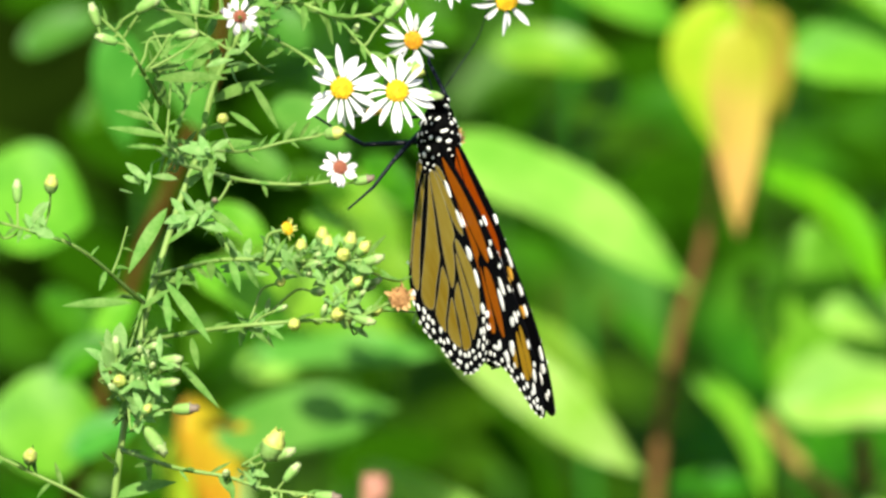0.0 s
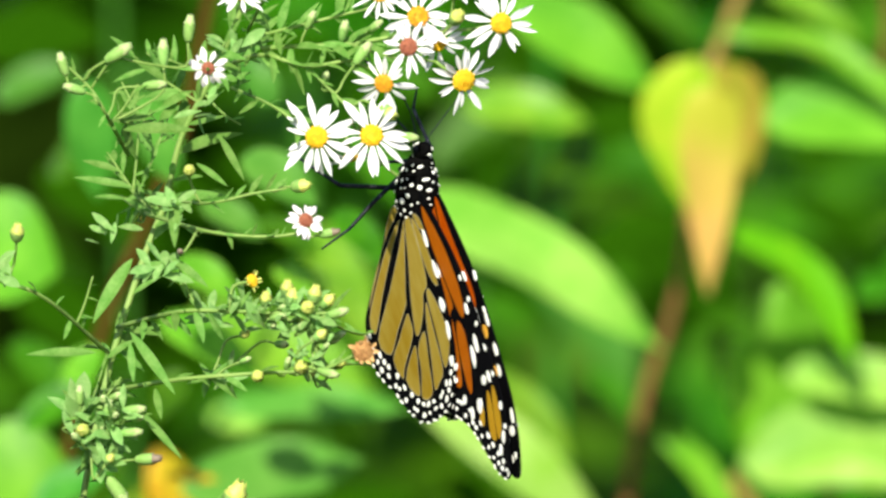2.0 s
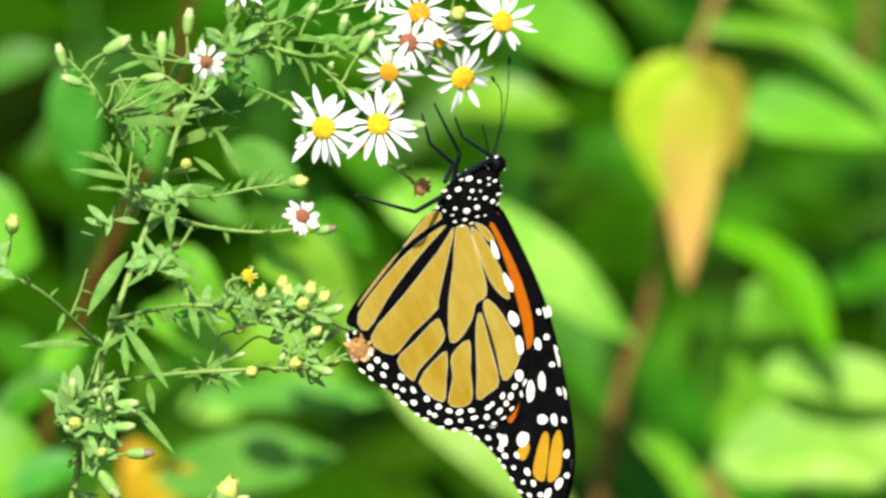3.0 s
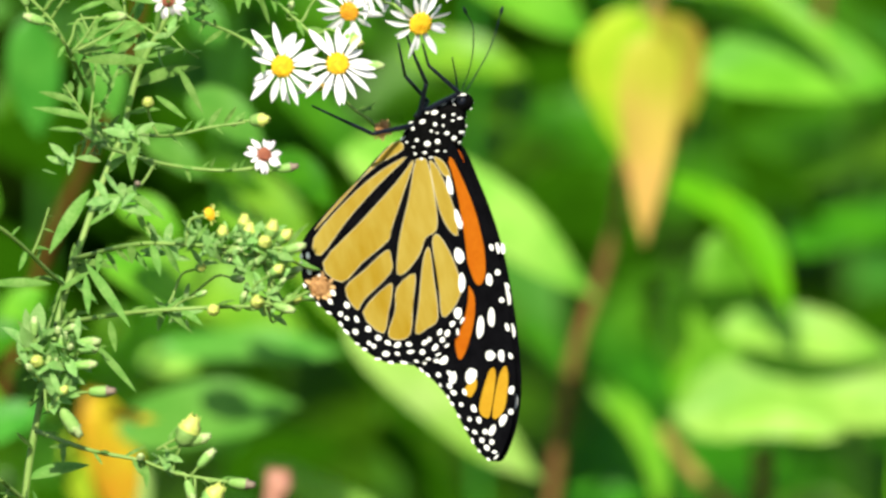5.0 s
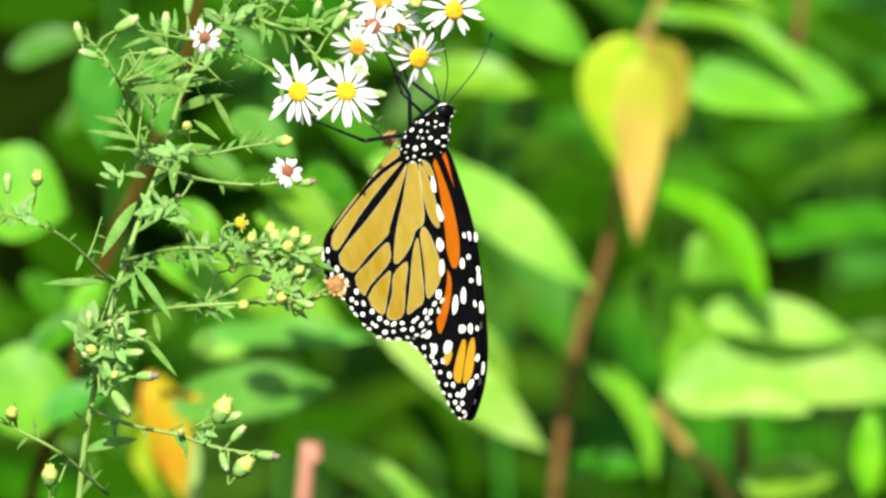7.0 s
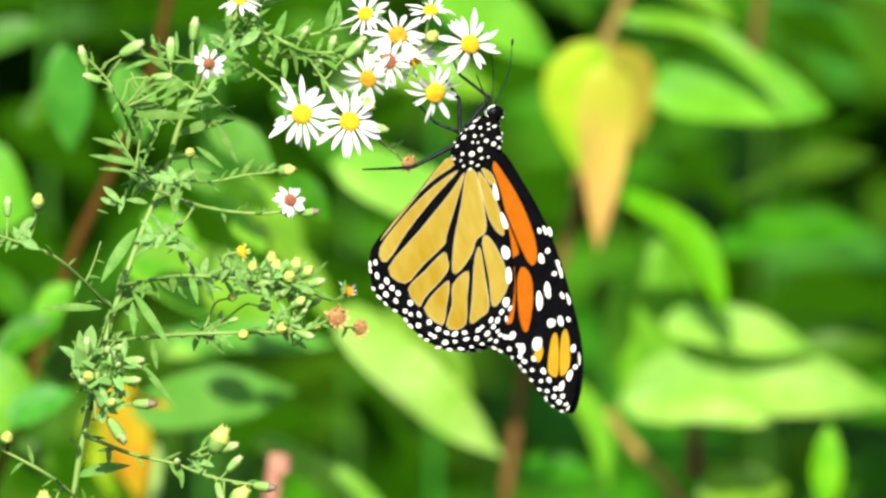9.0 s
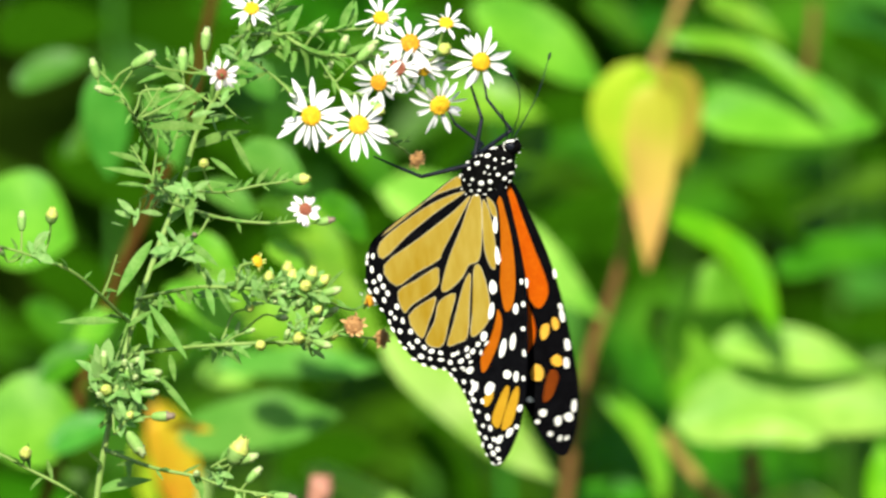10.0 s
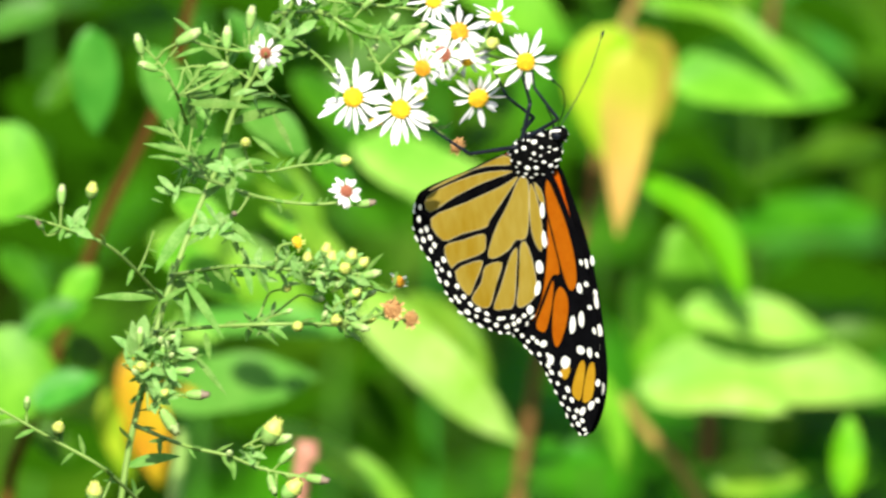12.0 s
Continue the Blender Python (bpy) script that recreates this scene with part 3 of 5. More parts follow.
def flower(parent, at, radius, face, kind="yellow", petals=17, cup=0.05, disc=0.29, tint=None, label=""):
    """An aster head at a point in mm, radius in mm, turned to face."""
    m = facing(V(at), Vector(face).orthogonal(), face)
    own = m @ Matrix.Scale(radius * disc * MM, 4)
    d = share("flower", DISC[kind], parent, own)
    tagged(d, label or "white aster flower with a %s centre" % kind)
    inv = own.inverted()
    stalk_to(parent, V(at) - Vector(face).normalized() * radius * 0.3 * MM, face, 0.0003)
    share("calyx", CALYX, d, inv @ m @ Matrix.Scale(radius * 0.24 * MM, 4))
    meshes = tint or PETALS
    petals += 2
    for i in range(petals):
        a = 2 * math.pi * (i + rng.uniform(-0.6, 0.6)) / petals
        tilt = cup + rng.uniform(-0.5, 0.3)
        way = Vector((math.cos(a) * math.cos(tilt), math.sin(a) * math.cos(tilt), math.sin(tilt)))
        size = radius * (1 - disc * 0.7) * rng.uniform(0.72, 1.16) * MM
        start = Vector((math.cos(a), math.sin(a), -0.1 + 0.12 * (i % 2))) * radius * disc * 0.7 * MM
        share("petal", rng.choice(meshes), d, inv @ m @ facing(start, way, (rng.uniform(-0.45, 0.45), rng.uniform(-0.45, 0.45), 1), size))
    return d


def bud_mesh(tip, split, r, plump):
    """A bud one unit long: overlapping scales below, the closed florets peeping out above."""
    bm = bmesh.new()
    rings, steps = [], 13
    for i in range(steps + 1):
        t = i / steps
        w = plump * (0.2 + 0.8 * math.sin(math.pi * min(1, t ** 0.75 * 0.62 + 0.1)) ** 0.9) * (1 - 0.55 * max(0, (t - split) / (1.02 - split)) ** 1.6)
        rings.append([bm.verts.new((w * (1 + 0.09 * math.cos(math.pi * (j + i)) + r.uniform(-1, 1) * (0.18 if t > split else 0.05)) * math.cos(0.6283 * j), w * (1 + 0.09 * math.cos(math.pi * (j + i))) * math.sin(0.6283 * j), t + r.uniform(-0.02, 0.02) * (t > 0.1) + ((0.04 + 0.1 * (t > 0.9)) * (j % 2) * r.uniform(0.5, 1.4) if t > split else 0))) for j in range(10)])
    for i, (a, b) in enumerate(zip(rings, rings[1:])):
        for j in range(10):
            fa = bm.faces.new((a[j], a[(j + 1) % 10], b[(j + 1) % 10], b[j]))
            fa.material_index = 1 if (i + 0.5) / steps > split + 0.06 * (j % 2) else 0
    bm.faces.new(rings[-1]).material_index = 1
    bm.faces.new(rings[0][::-1])
    return finish("bud", bm, [M_BUD, tip])


BUD_RNG = random.Random(8)
BUDS = {"green": bud_mesh(M_BUD_PALE, 0.72, BUD_RNG, 0.23), "yellow": bud_mesh(M_BUD_TIP, 0.5, BUD_RNG, 0.38), "purple": bud_mesh(M_BUD_RED, 0.66, BUD_RNG, 0.24)}


LINES = {}


def stalk_to(parent, foot, way, r):
    """A short stalk from a bud's or flower's foot to the nearest twig of its plant."""
    near = sorted(LINES.get(parent.name, ()), key=lambda q: (q - foot + Vector(way).normalized() * 0.004).length)
    if near:
        q = near[0]
        bend_at = foot - Vector(way).normalized() * min(0.004, 0.5 * (q - foot).length)
        part("stalk", tube([q, (q + bend_at) / 2 + Vector((0, 0, -0.0004)), bend_at, foot], r, r * 0.9, 6, 3), M_STEM, parent)


def bud(parent, at, size, way, kind="green"):
    """A flower bud centred at a point in mm, on its own short stalk."""
    foot = V(at) - Vector(way).normalized() * size * 0.5 * MM
    stalk_to(parent, foot, way, 0.00022)
    return share("bud", BUDS[kind], parent, facing(foot, Vector(way).orthogonal(), way, size * MM))


def branch(parent, points, r0, r1, leaves=8, size=(5, 10), spread=0.8, name="branch"):
    """A twig through points in mm, with small narrow leaves along it."""
    line = [V(p) for p in points]
    ob = part(name, tube(line, r0 * 0.82 * MM, r1 * 0.8 * MM, 7, 6, None, 0.06), M_STEM, parent)
    fine = glide(line, 12)
    LINES.setdefault(parent.name, []).extend(fine[::2])
    size = (size[0] * 0.7, size[1] * 0.85)
    for i in range(int(leaves * 1.1)):
        k = int((i + rng.uniform(0.1, 0.9)) / int(leaves * 1.1) * (len(fine) - 2))
        way = (fine[k + 1] - fine[k]).normalized()
        out = Vector((rng.uniform(-1, 1), rng.uniform(-1, 0.6), rng.uniform(-1, 1)))
        out = (out - out.dot(way) * way).normalized()
        go = way * rng.uniform(0.1, 1.1) + out * spread * rng.uniform(0.5, 1.3) + Vector((0, 0, rng.uniform(-0.3, 0.3)))
        share("leaf", rng.choice(A_LEAVES), parent, facing(fine[k], go, (rng.uniform(-0.5, 0.5), -0.7, 0.8), rng.uniform(*size) * MM))
    return ob


def aleaf(parent, base, tip, width=0.2, normal=(-0.1, -0.7, 0.7)):
    b, t = V(base), V(tip)
    span = (t - b).length
    me = finish("leaf", blade(1, width, 0.05, 0.35, 0.45, 10), M_LEAF)
    return share("leaf", me, parent, facing(b, t - b, normal, span))


aster = tagged(new("aster_plant"), "bushy wild aster with narrow leaves and many small buds", "aster")
branch(aster, ((-67.9, 14.0, -78.9), (-65.8, 14.0, -44.7), (-62.9, 14.0, -25.9), (-59.3, 18.0, -9.7), (-54.4, 24.0, 5.4), (-50.8, 26.0, 14.5), (-48.2, 26.0, 24.8), (-43.6, 26.0, 34.0), (-38.1, 26.0, 46.1), (-35.3, 26.0, 59.0)), 0.78, 0.5, 30, (7, 14), name="main_stem")
part("stem_foot", tube([V((-67.9, 14.0, -78.9)), Vector((-0.072, 0.01, 0.6)), Vector((-0.08, 0.02, 0.0))], 0.00095, 0.0016), M_STEM, aster)
branch(aster, ((-53.9, 22.0, 13.0), (-42.9, -4.0, 12.6), (-33.7, -6.0, 11.9), (-27.4, -6.0, 12.5)), 0.45, 0.3, 16, (2, 4))
branch(aster, ((-50.7, 24.0, 15.1), (-42.9, -2.0, 17.0), (-35.6, -4.0, 18.7), (-30.1, -4.0, 19.5)), 0.35, 0.25, 12, (2.5, 5))
branch(aster, ((-56.7, 22.0, 22.7), (-59.0, -3.0, 31.2), (-61.6, -4.0, 35.8), (-65.9, -4.0, 40.1)), 0.45, 0.25, 14, (2, 4))
branch(aster, ((-61.6, -4.0, 35.8), (-59.3, -5.0, 39.3), (-57.7, -5.0, 41.1)), 0.25, 0.25, 3, (2, 3))
branch(aster, ((-58.4, 18.0, -5.1), (-47.5, -4.0, -0.4), (-38.3, -8.0, 0.0), (-29.2, -10.0, -0.2), (-21.9, -10.0, -0.1)), 0.5, 0.3, 24, (3, 7))
branch(aster, ((-61.1, 16.0, -15.5), (-47.5, -4.0, -11.4), (-33.8, -8.0, -10.0), (-24.7, -10.0, -9.3), (-19.2, -12.0, -6.8)), 0.5, 0.3, 10, (3, 6))
branch(aster, ((-27.4, -9.0, -9.4), (-20.5, 14.0, -10.9), (-14.8, 43.5, -14.6)), 0.3, 0.25, 4, (3, 5))
branch(aster, ((-26.4, -10.0, -0.2), (-19.5, 14.0, -6.0), (-16.9, 41.5, -8.2)), 0.3, 0.25, 5, (3, 5))
branch(aster, ((-62.9, 13.0, -27.7), (-62.4, -6.0, -19.8), (-63.2, -8.0, -15.9)), 0.4, 0.3, 10, (4, 8))
branch(aster, ((-62.9, 13.0, -26.7), (-58.4, -6.0, -19.8), (-55.1, -8.0, -15.9)), 0.35, 0.3, 8, (3, 7))
branch(aster, ((-63.9, 13.0, -32.7), (-54.9, -4.0, -33.8), (-46.6, -6.0, -35.2), (-40.2, -8.0, -37.1), (-32.1, -8.0, -38.3)), 0.5, 0.3, 12, (3, 7))
branch(aster, ((-43.9, -6.0, -33.5), (-41.6, -7.0, -32.0), (-39.1, -8.0, -30.7)), 0.3, 0.3, 4, (3, 5))
branch(aster, ((-59.8, 16.0, -9.3), (-69.2, -4.0, 1.8), (-76.6, -6.0, 5.0), (-81.3, -8.0, 6.7), (-86.0, -8.0, 7.6)), 0.45, 0.25, 15, (3, 6))
branch(aster, ((-60.8, 13.0, -48.5), (-69.2, -4.0, -38.9), (-78.7, -6.0, -33.6), (-89.3, -8.0, -27.8)), 0.45, 0.3, 14, (3, 7))
for at, s, way, k in (
        ((-29.2, -9.0, 2.2), 3, (0, -0.2, 1), "yellow"), ((-25.6, -9.0, 2.7), 3, (0.2, -0.2, 1), "yellow"),
        ((-26.7, -11.0, 0.8), 3, (0.3, -0.8, 0.4), "yellow"), ((-27.8, -10.0, -2.5), 3, (0.2, -0.6, 0.3), "green"), ((-22.1, -11.0, -0.1), 3.6, (1, -0.2, 0.3), "green"),
        ((-34.9, -9.0, -10.4), 2.6, (0.2, -0.9, 0), "yellow"), ((-27.8, -10.0, -8.9), 3.0, (0.2, -0.9, 0.2), "yellow"), ((-23.6, -11.0, -9.7), 3.4, (0.8, -0.3, -0.2), "green"),
        ((-63.2, -9.0, -19.1), 2.8, (-0.2, -0.9, 0.3), "yellow"), ((-59.2, -8.0, -15.9), 3, (0.3, -0.2, 1), "green"), ((-55.0, -9.0, -15.8), 3.5, (1, -0.2, 0.1), "green"),
        ((-55.5, -9.0, -19.5), 3.4, (1, -0.2, 0.1), "green"), ((-52.8, -9.0, -23.8), 4, (1, -0.1, 0.05), "purple"), ((-57.8, -9.0, -28.8), 5, (0.6, -0.1, -0.8), "green"),
        ((-63.7, -8.0, -13.6), 3, (0, 0, 1), "green"), ((-38.8, -9.0, -30.1), 5, (0.4, -0.2, 0.9), "yellow"), ((-37.3, -9.0, -31.5), 4, (0.8, -0.2, 0.3), "green"),
        ((-35.9, -9.0, -34.5), 3.6, (0.6, -0.2, 0.7), "green"), ((-30.2, -9.0, -38.5), 4, (1, -0.1, -0.1), "purple"), ((-38.4, -9.0, -39.7), 3.4, (0.3, -0.3, -0.8), "green"),
        ((-34.7, -10.0, -40.5), 4.4, (0.4, -0.2, 0.5), "yellow"), ((-46.4, -8.0, -34.7), 2.8, (0, -0.7, 0.4), "green"),
        ((-57.2, -6.0, 41.7), 4.6, (0.8, -0.1, 0.5), "green"), ((-66.0, -5.0, 39.8), 3.6, (-0.3, 0, 1), "green"), ((-64.1, -5.0, 35.9), 3.4, (-0.8, -0.2, 0.3), "green"),
        ((-50.0, 0.0, 41.1), 4, (0, 0, 1), "green"), ((-45.8, 0.0, 45.0), 4, (0.1, 0, 1), "green"), ((-51.6, 0.0, 36.0), 3.6, (1, 0, 0.1), "green"),
        ((-45.8, -4.0, 22.5), 2.4, (0, -0.8, 0.4), "yellow"), ((-27.9, -4.0, 19.9), 3, (1, -0.3, 0.1), "yellow"), ((-23.3, -6.0, 12.4), 3.2, (1, -0.1, 0.2), "purple"),
        ((-47.3, -6.0, 9.5), 2.2, (0, -0.9, 0.2), "purple"), ((-73.6, -7.0, 12.8), 3, (0.1, -0.4, 0.9), "yellow"), ((-79.1, -7.0, 11.7), 3.4, (0, 0, 1), "green"),
        ((-82.8, -8.0, 6.2), 2.4, (-0.3, -0.5, 0.5), "purple"), ((-83.9, -7.0, -27.0), 2.6, (0, -0.4, 0.8), "green"), ((-78.0, -8.0, -31.2), 3, (0.1, -0.6, 0.6), "yellow"), ((-70.9, -8.0, -42.8), 4, (0, -0.4, 0.9), "yellow")):
    bud(aster, at, s, way, k)
branch(aster, ((-38.9, 25.0, 44.3), (-40.8, 6.0, 41.1), (-42.4, 2.0, 38.7)), 0.35, 0.3, 10, (4, 8))
branch(aster, ((-37.1, 25.0, 42.5), (-32.8, 10.0, 50.9), (-27.4, 10.0, 57.3)), 0.35, 0.3, 20, (4, 8))
flower(aster, (-42.8, 1.0, 38.6), 3.3, (-0.15, -0.95, 0.1), "red", 15, 0.1, 0.32, PETALS_PINK, "small aster flower with reddish centre")
flower(aster, (-37.6, 8.0, 50.1), 4.6, (0.0, -0.6, 0.6), "yellow", 15)
for i in range(40):
    foot = (rng.choice(LINES["aster_plant"]) - Vector((0, 0, 1))) / MM
    if -66 < foot.x < -20 and -30 < foot.z < 38:
        deep = i % 5 < 3
        d = Vector((rng.uniform(-1, 1), rng.uniform(0.8, 2.6) if deep else rng.uniform(-0.3, 0.5), rng.uniform(-0.3, 1))).normalized() * (rng.uniform(14, 42) if deep else rng.uniform(4, 11))
        if (foot + d).x > -36:
            continue
        branch(aster, (foot, foot + d * 0.5 + Vector((0, 0, -0.6)), foot + d), 0.25, 0.18, 9 if deep else 4, (4, 8) if deep else (2.5, 5))
flower(aster, (-27.0, -7.0, 14.6), 2.9, (0.25, -0.9, 0.3), "red", 17, 0.35, 0.4, PETALS_PINK, "small withering aster flower with reddish centre")
def tuft(parent, at, n, size, up=(0, -0.3, 0.6)):
    """A rosette of thick pale leaves and small buds at the end of a twig."""
    foot = V(at)
    for i in range(n):
        way = Vector((rng.uniform(-1, 1), rng.uniform(-1, 0.7), rng.uniform(-0.8, 1))).normalized() + Vector(up) * 0.6
        off = Vector((rng.uniform(-1, 1), rng.uniform(-1, 1), rng.uniform(-1, 1))) * size * 0.3 * MM
        share("leaf", rng.choice(TUFT_LEAVES), parent, facing(foot + off, way, (rng.uniform(-0.6, 0.6), -0.7, 0.7), size * rng.uniform(0.6, 1.1) * MM))


for at, n, size in (((-62.8, -7.0, -18.3), 14, 6.5), ((-59.6, -8.0, -19.6), 12, 5.5), ((-57.4, -8.0, -16.8), 9, 5), ((-60.1, -8.0, -24.1), 12, 5), ((-51.0, -6.0, 6.2), 12, 5.5), 
                    ((-30.1, -10.0, 0.2), 10, 4), ((-25.5, -10.0, -1.1), 12, 4), ((-33.7, -8.0, -1.4), 8, 4.5), ((-40.1, -6.0, -1.6), 8, 5), ((-22.8, -10.0, -2.5), 6, 4), ((-27.4, -10.0, -6.6), 7, 4), ((-47.4, -4.0, 16.4), 10, 5),
                    ((-43.0, -7.0, -34.3), 7, 4), ((-76.5, -7.0, 5.1), 8, 4.5), ((-59.0, -5.0, 12.2), 9, 5), ((-38.9, 4.0, 41.3), 9, 5), ((-43.3, 2.0, 32.3), 7, 5)):
    tuft(aster, at, n, size)
for i in range(26):
    at = (rng.uniform(-38, -22), rng.uniform(-13, 4), rng.uniform(-12, 2)) if i < 16 else (rng.uniform(-66, -54), rng.uniform(-12, -4), rng.uniform(-26, -14))
    bud(aster, at, rng.uniform(1.8, 3.0), (rng.uniform(-0.4, 1), rng.uniform(-0.8, 0), rng.uniform(0, 1)), rng.choice(("green", "green", "green", "green", "yellow")))
flower(aster, (-13.8, 45.0, -14.6), 2.2, (0.6, -0.7, 0.1), "brown", 16, 0.95, 0.66, PETALS_TAN, "withered brown aster head")
flower(aster, (-16.3, 43.0, -7.6), 2.2, (0.4, -0.6, 0.6), "orange", 10, 0.8, 0.55, PETALS, "half-withered aster head with yellow tip")
flower(aster, (-35.7, -9.0, 5.1), 2.2, (0.8, -0.5, 0.3), "yellow", 9, 0.75, 0.5, PETALS_YELLOW, "half-opened aster bud with yellow tip")
flower(aster, (-17.7, -13.0, -6.0), 2.6, (0.3, -0.9, 0.1), "brown", 16, 0.95, 0.66, PETALS_TAN, "withered brown aster head")
for a, b, w in (((-61.2, -2.0, -7.2), (-72.4, -4.0, -6.9), 0.17), ((-55.1, -2.0, 19.6), (-64.5, -2.0, 21.6), 0.16), ((-56.5, -2.0, 29.0), (-45.0, -4.0, 29.4), 0.2), ((-55.1, -4.0, 8.3), (-61.6, -8.0, -1.5), 0.2),
                ((-55.7, -2.0, -3.8), (-48.3, -6.0, -13.4), 0.14), ((-54.3, -4.0, -16.4), (-47.2, -8.0, -23.7), 0.12), ((-51.8, 0.0, -13.2), (-50.7, -4.0, -17.8), 0.2), ((-55.6, -4.0, -5.4), (-55.1, -6.0, -11.6), 0.2),
                ((-48.8, -4.0, 8.3), (-42.8, -6.0, 3.9), 0.2), ((-48.3, -4.0, 19.2), (-48.2, -8.0, 10.5), 0.2), ((-44.7, -2.0, 23.5), (-39.6, -6.0, 20.3), 0.16), ((-41.1, 0.0, 27.9), (-36.9, -4.0, 21.0), 0.14), ((-47.6, 0.0, 6.0), (-46.4, -4.0, 1.9), 0.2)):
    aleaf(aster, a, b, w)

# crowded side shoots and buds towards the end of the flowering branch
for at, n, size in (((-37.4, -6.0, 0.7), 9, 4.5), ((-35.4, 4.0, -2.8), 8, 4.5), ((-32.2, 2.0, 0.5), 9, 4), ((-29.4, 6.0, -3.2), 8, 4), ((-25.2, 0.0, -0.0), 8, 3.6), ((-31.2, 4.0, -4.7), 7, 4), ((-43.2, 5.0, -2.0), 9, 4.5), ((-40.4, 2.0, -11.6), 7, 4), ((-26.6, -4.0, -10.9), 7, 3.6)):
    tuft(aster, at, n, size)
for at, size, way, k in (((-33.6, -6.0, 1.7), 2.6, (0.1, -0.5, 0.9), "yellow"), ((-31.0, -8.0, 0.5), 2.4, (0.4, -0.8, 0.3), "green"), ((-30.2, -4.0, 3.2), 2.8, (0.1, -0.4, 1), "yellow"), ((-27.4, -8.0, -1.2), 2.6, (0.6, -0.6, 0.2), "yellow"),
                         ((-24.2, -9.0, -1.7), 2.6, (0.8, -0.4, 0.1), "green"), ((-23.6, -8.0, 1.5), 2.8, (0.7, -0.3, 0.6), "yellow"), ((-32.4, -6.0, -2.3), 2.2, (0.1, -0.9, -0.2), "green"), ((-26.1, -8.0, -4.1), 2.4, (0.4, -0.6, -0.4), "green"),
                         ((-30.1, -8.0, -8.6), 2.4, (0.2, -0.5, 0.8), "green"), ((-22.0, -9.0, -8.5), 2.6, (0.9, -0.3, 0.2), "yellow")):
    bud(aster, at, size, way, k)

# the flowering sprays, which nod under the butterfly's weight
def hinge(thing, x, z):
    """Let a thing turn about the point (x, z) of its own middle."""
    for ob in thing.children:
        ob.matrix_parent_inverse = Matrix.Translation((-x, 0, -z))


spray = tagged(new("aster_spray"), "flowering aster spray of white daisies with yellow centres", "aster")
branch(spray, ((-42.6, 25.0, 36.0), (-34.5, 8.0, 40.1), (-27.1, 4.0, 38.6), (-19.9, 6.0, 39.4)), 0.55, 0.35, 22, (4, 8), name="spray_stem")
branch(spray, ((-39.8, 24.0, 33.3), (-32.6, 6.0, 32.0), (-27.0, 2.0, 28.3)), 0.35, 0.3, 14, (3, 7))
branch(spray, ((-27.1, 4.0, 38.6), (-21.6, 3.0, 33.3), (-17.4, 2.0, 28.8)), 0.35, 0.3, 8, (3, 6))
flower(spray, (-25.3, 0.0, 27.4), 6.8, (-0.1, -0.95, 0.25), "yellow", 19, 0.05, 0.27)
flower(spray, (-16.4, -1.0, 27.7), 6.6, (0.0, -0.9, 0.4), "yellow", 18, 0.05, 0.28)
flower(spray, (-14.4, 2.0, 35.9), 5.3, (-0.25, -0.85, -0.2), "orange", 14, 0.1)
flower(spray, (-20.0, 5.0, 23.8), 4.4, (0.2, -0.15, -1), "yellow", 12, 0.2)
for at, s, way, k in (((-14.0, 2.0, 31.2), 3.2, (0.6, -0.2, -0.3), "yellow"), ((-18.0, 4.0, 40.5), 4, (0.5, 0, 0.7), "green"), ((-11.0, 6.0, 26.8), 3.4, (1, 0, -0.1), "green"), ((-24.0, 4.0, 36.5), 2.6, (0.2, -0.5, 0.6), "green")):
    bud(spray, at, s, way, k)
hinge(spray, -0.01869, 1.03035)

head_spray = tagged(new("aster_spray"), "crowded aster spray of white daisies, one with a reddish centre", "aster")
branch(head_spray, ((-34.5, 9.0, 41.1), (-27.1, 7.0, 41.6), (-19.9, 7.0, 41.9), (-12.7, 8.0, 43.0), (-3.6, 8.0, 44.0)), 0.5, 0.35, 24, (4, 8), name="spray_stem")
branch(head_spray, ((-34.5, 10.0, 43.1), (-28.2, 8.0, 44.8), (-19.1, 10.0, 46.9), (-12.7, 10.0, 48.3)), 0.4, 0.3, 24, (4, 8))
branch(head_spray, ((-19.9, 7.0, 41.9), (-14.0, 7.0, 39.9), (-6.0, 6.0, 39.0)), 0.3, 0.25, 9, (3, 6))
flower(head_spray, (-10.4, 3.0, 41.7), 4.9, (-0.2, -0.9, 0.2), "red", 14, 0.1, 0.3, None, "white aster flower with a reddish centre")
flower(head_spray, (-5.8, 8.0, 42.0), 5.2, (0.2, -0.7, -0.3), "yellow", 14)
flower(head_spray, (-8.9, 6.0, 46.3), 6.0, (0.0, -0.8, 0.35), "orange", 17)
flower(head_spray, (-1.6, 3.0, 36.3), 5.5, (0.35, -0.8, -0.25), "yellow", 15, 0.1, 0.34)
flower(head_spray, (4.5, 6.0, 45.2), 5.9, (0.2, -0.9, 0.1), "yellow", 17)
flower(head_spray, (-15.0, 9.0, 49.7), 4.8, (-0.2, -0.6, 0.5), "yellow", 13)
flower(head_spray, (-3.0, 12.0, 50.5), 4.6, (0.1, -0.5, 0.7), "yellow", 13)
for at, s, way, k in (((-2.6, 5.0, 46.3), 3.2, (0.4, -0.6, 0.5), "yellow"), ((-26.4, 6.0, 45.8), 3, (0.4, -0.2, 0.9), "green"), ((-21.0, 6.0, 44.0), 3.4, (0.2, -0.4, 0.9), "green"), ((-16.0, 8.0, 44.6), 3, (0.5, -0.4, 0.4), "green")):
    bud(head_spray, at, s, way, k)
hinge(head_spray, -0.00442, 1.04230)
# withered heads on a twig under the flowers
twig = tagged(new("aster_twig"), "thin aster twig with a withered brown head", "aster")
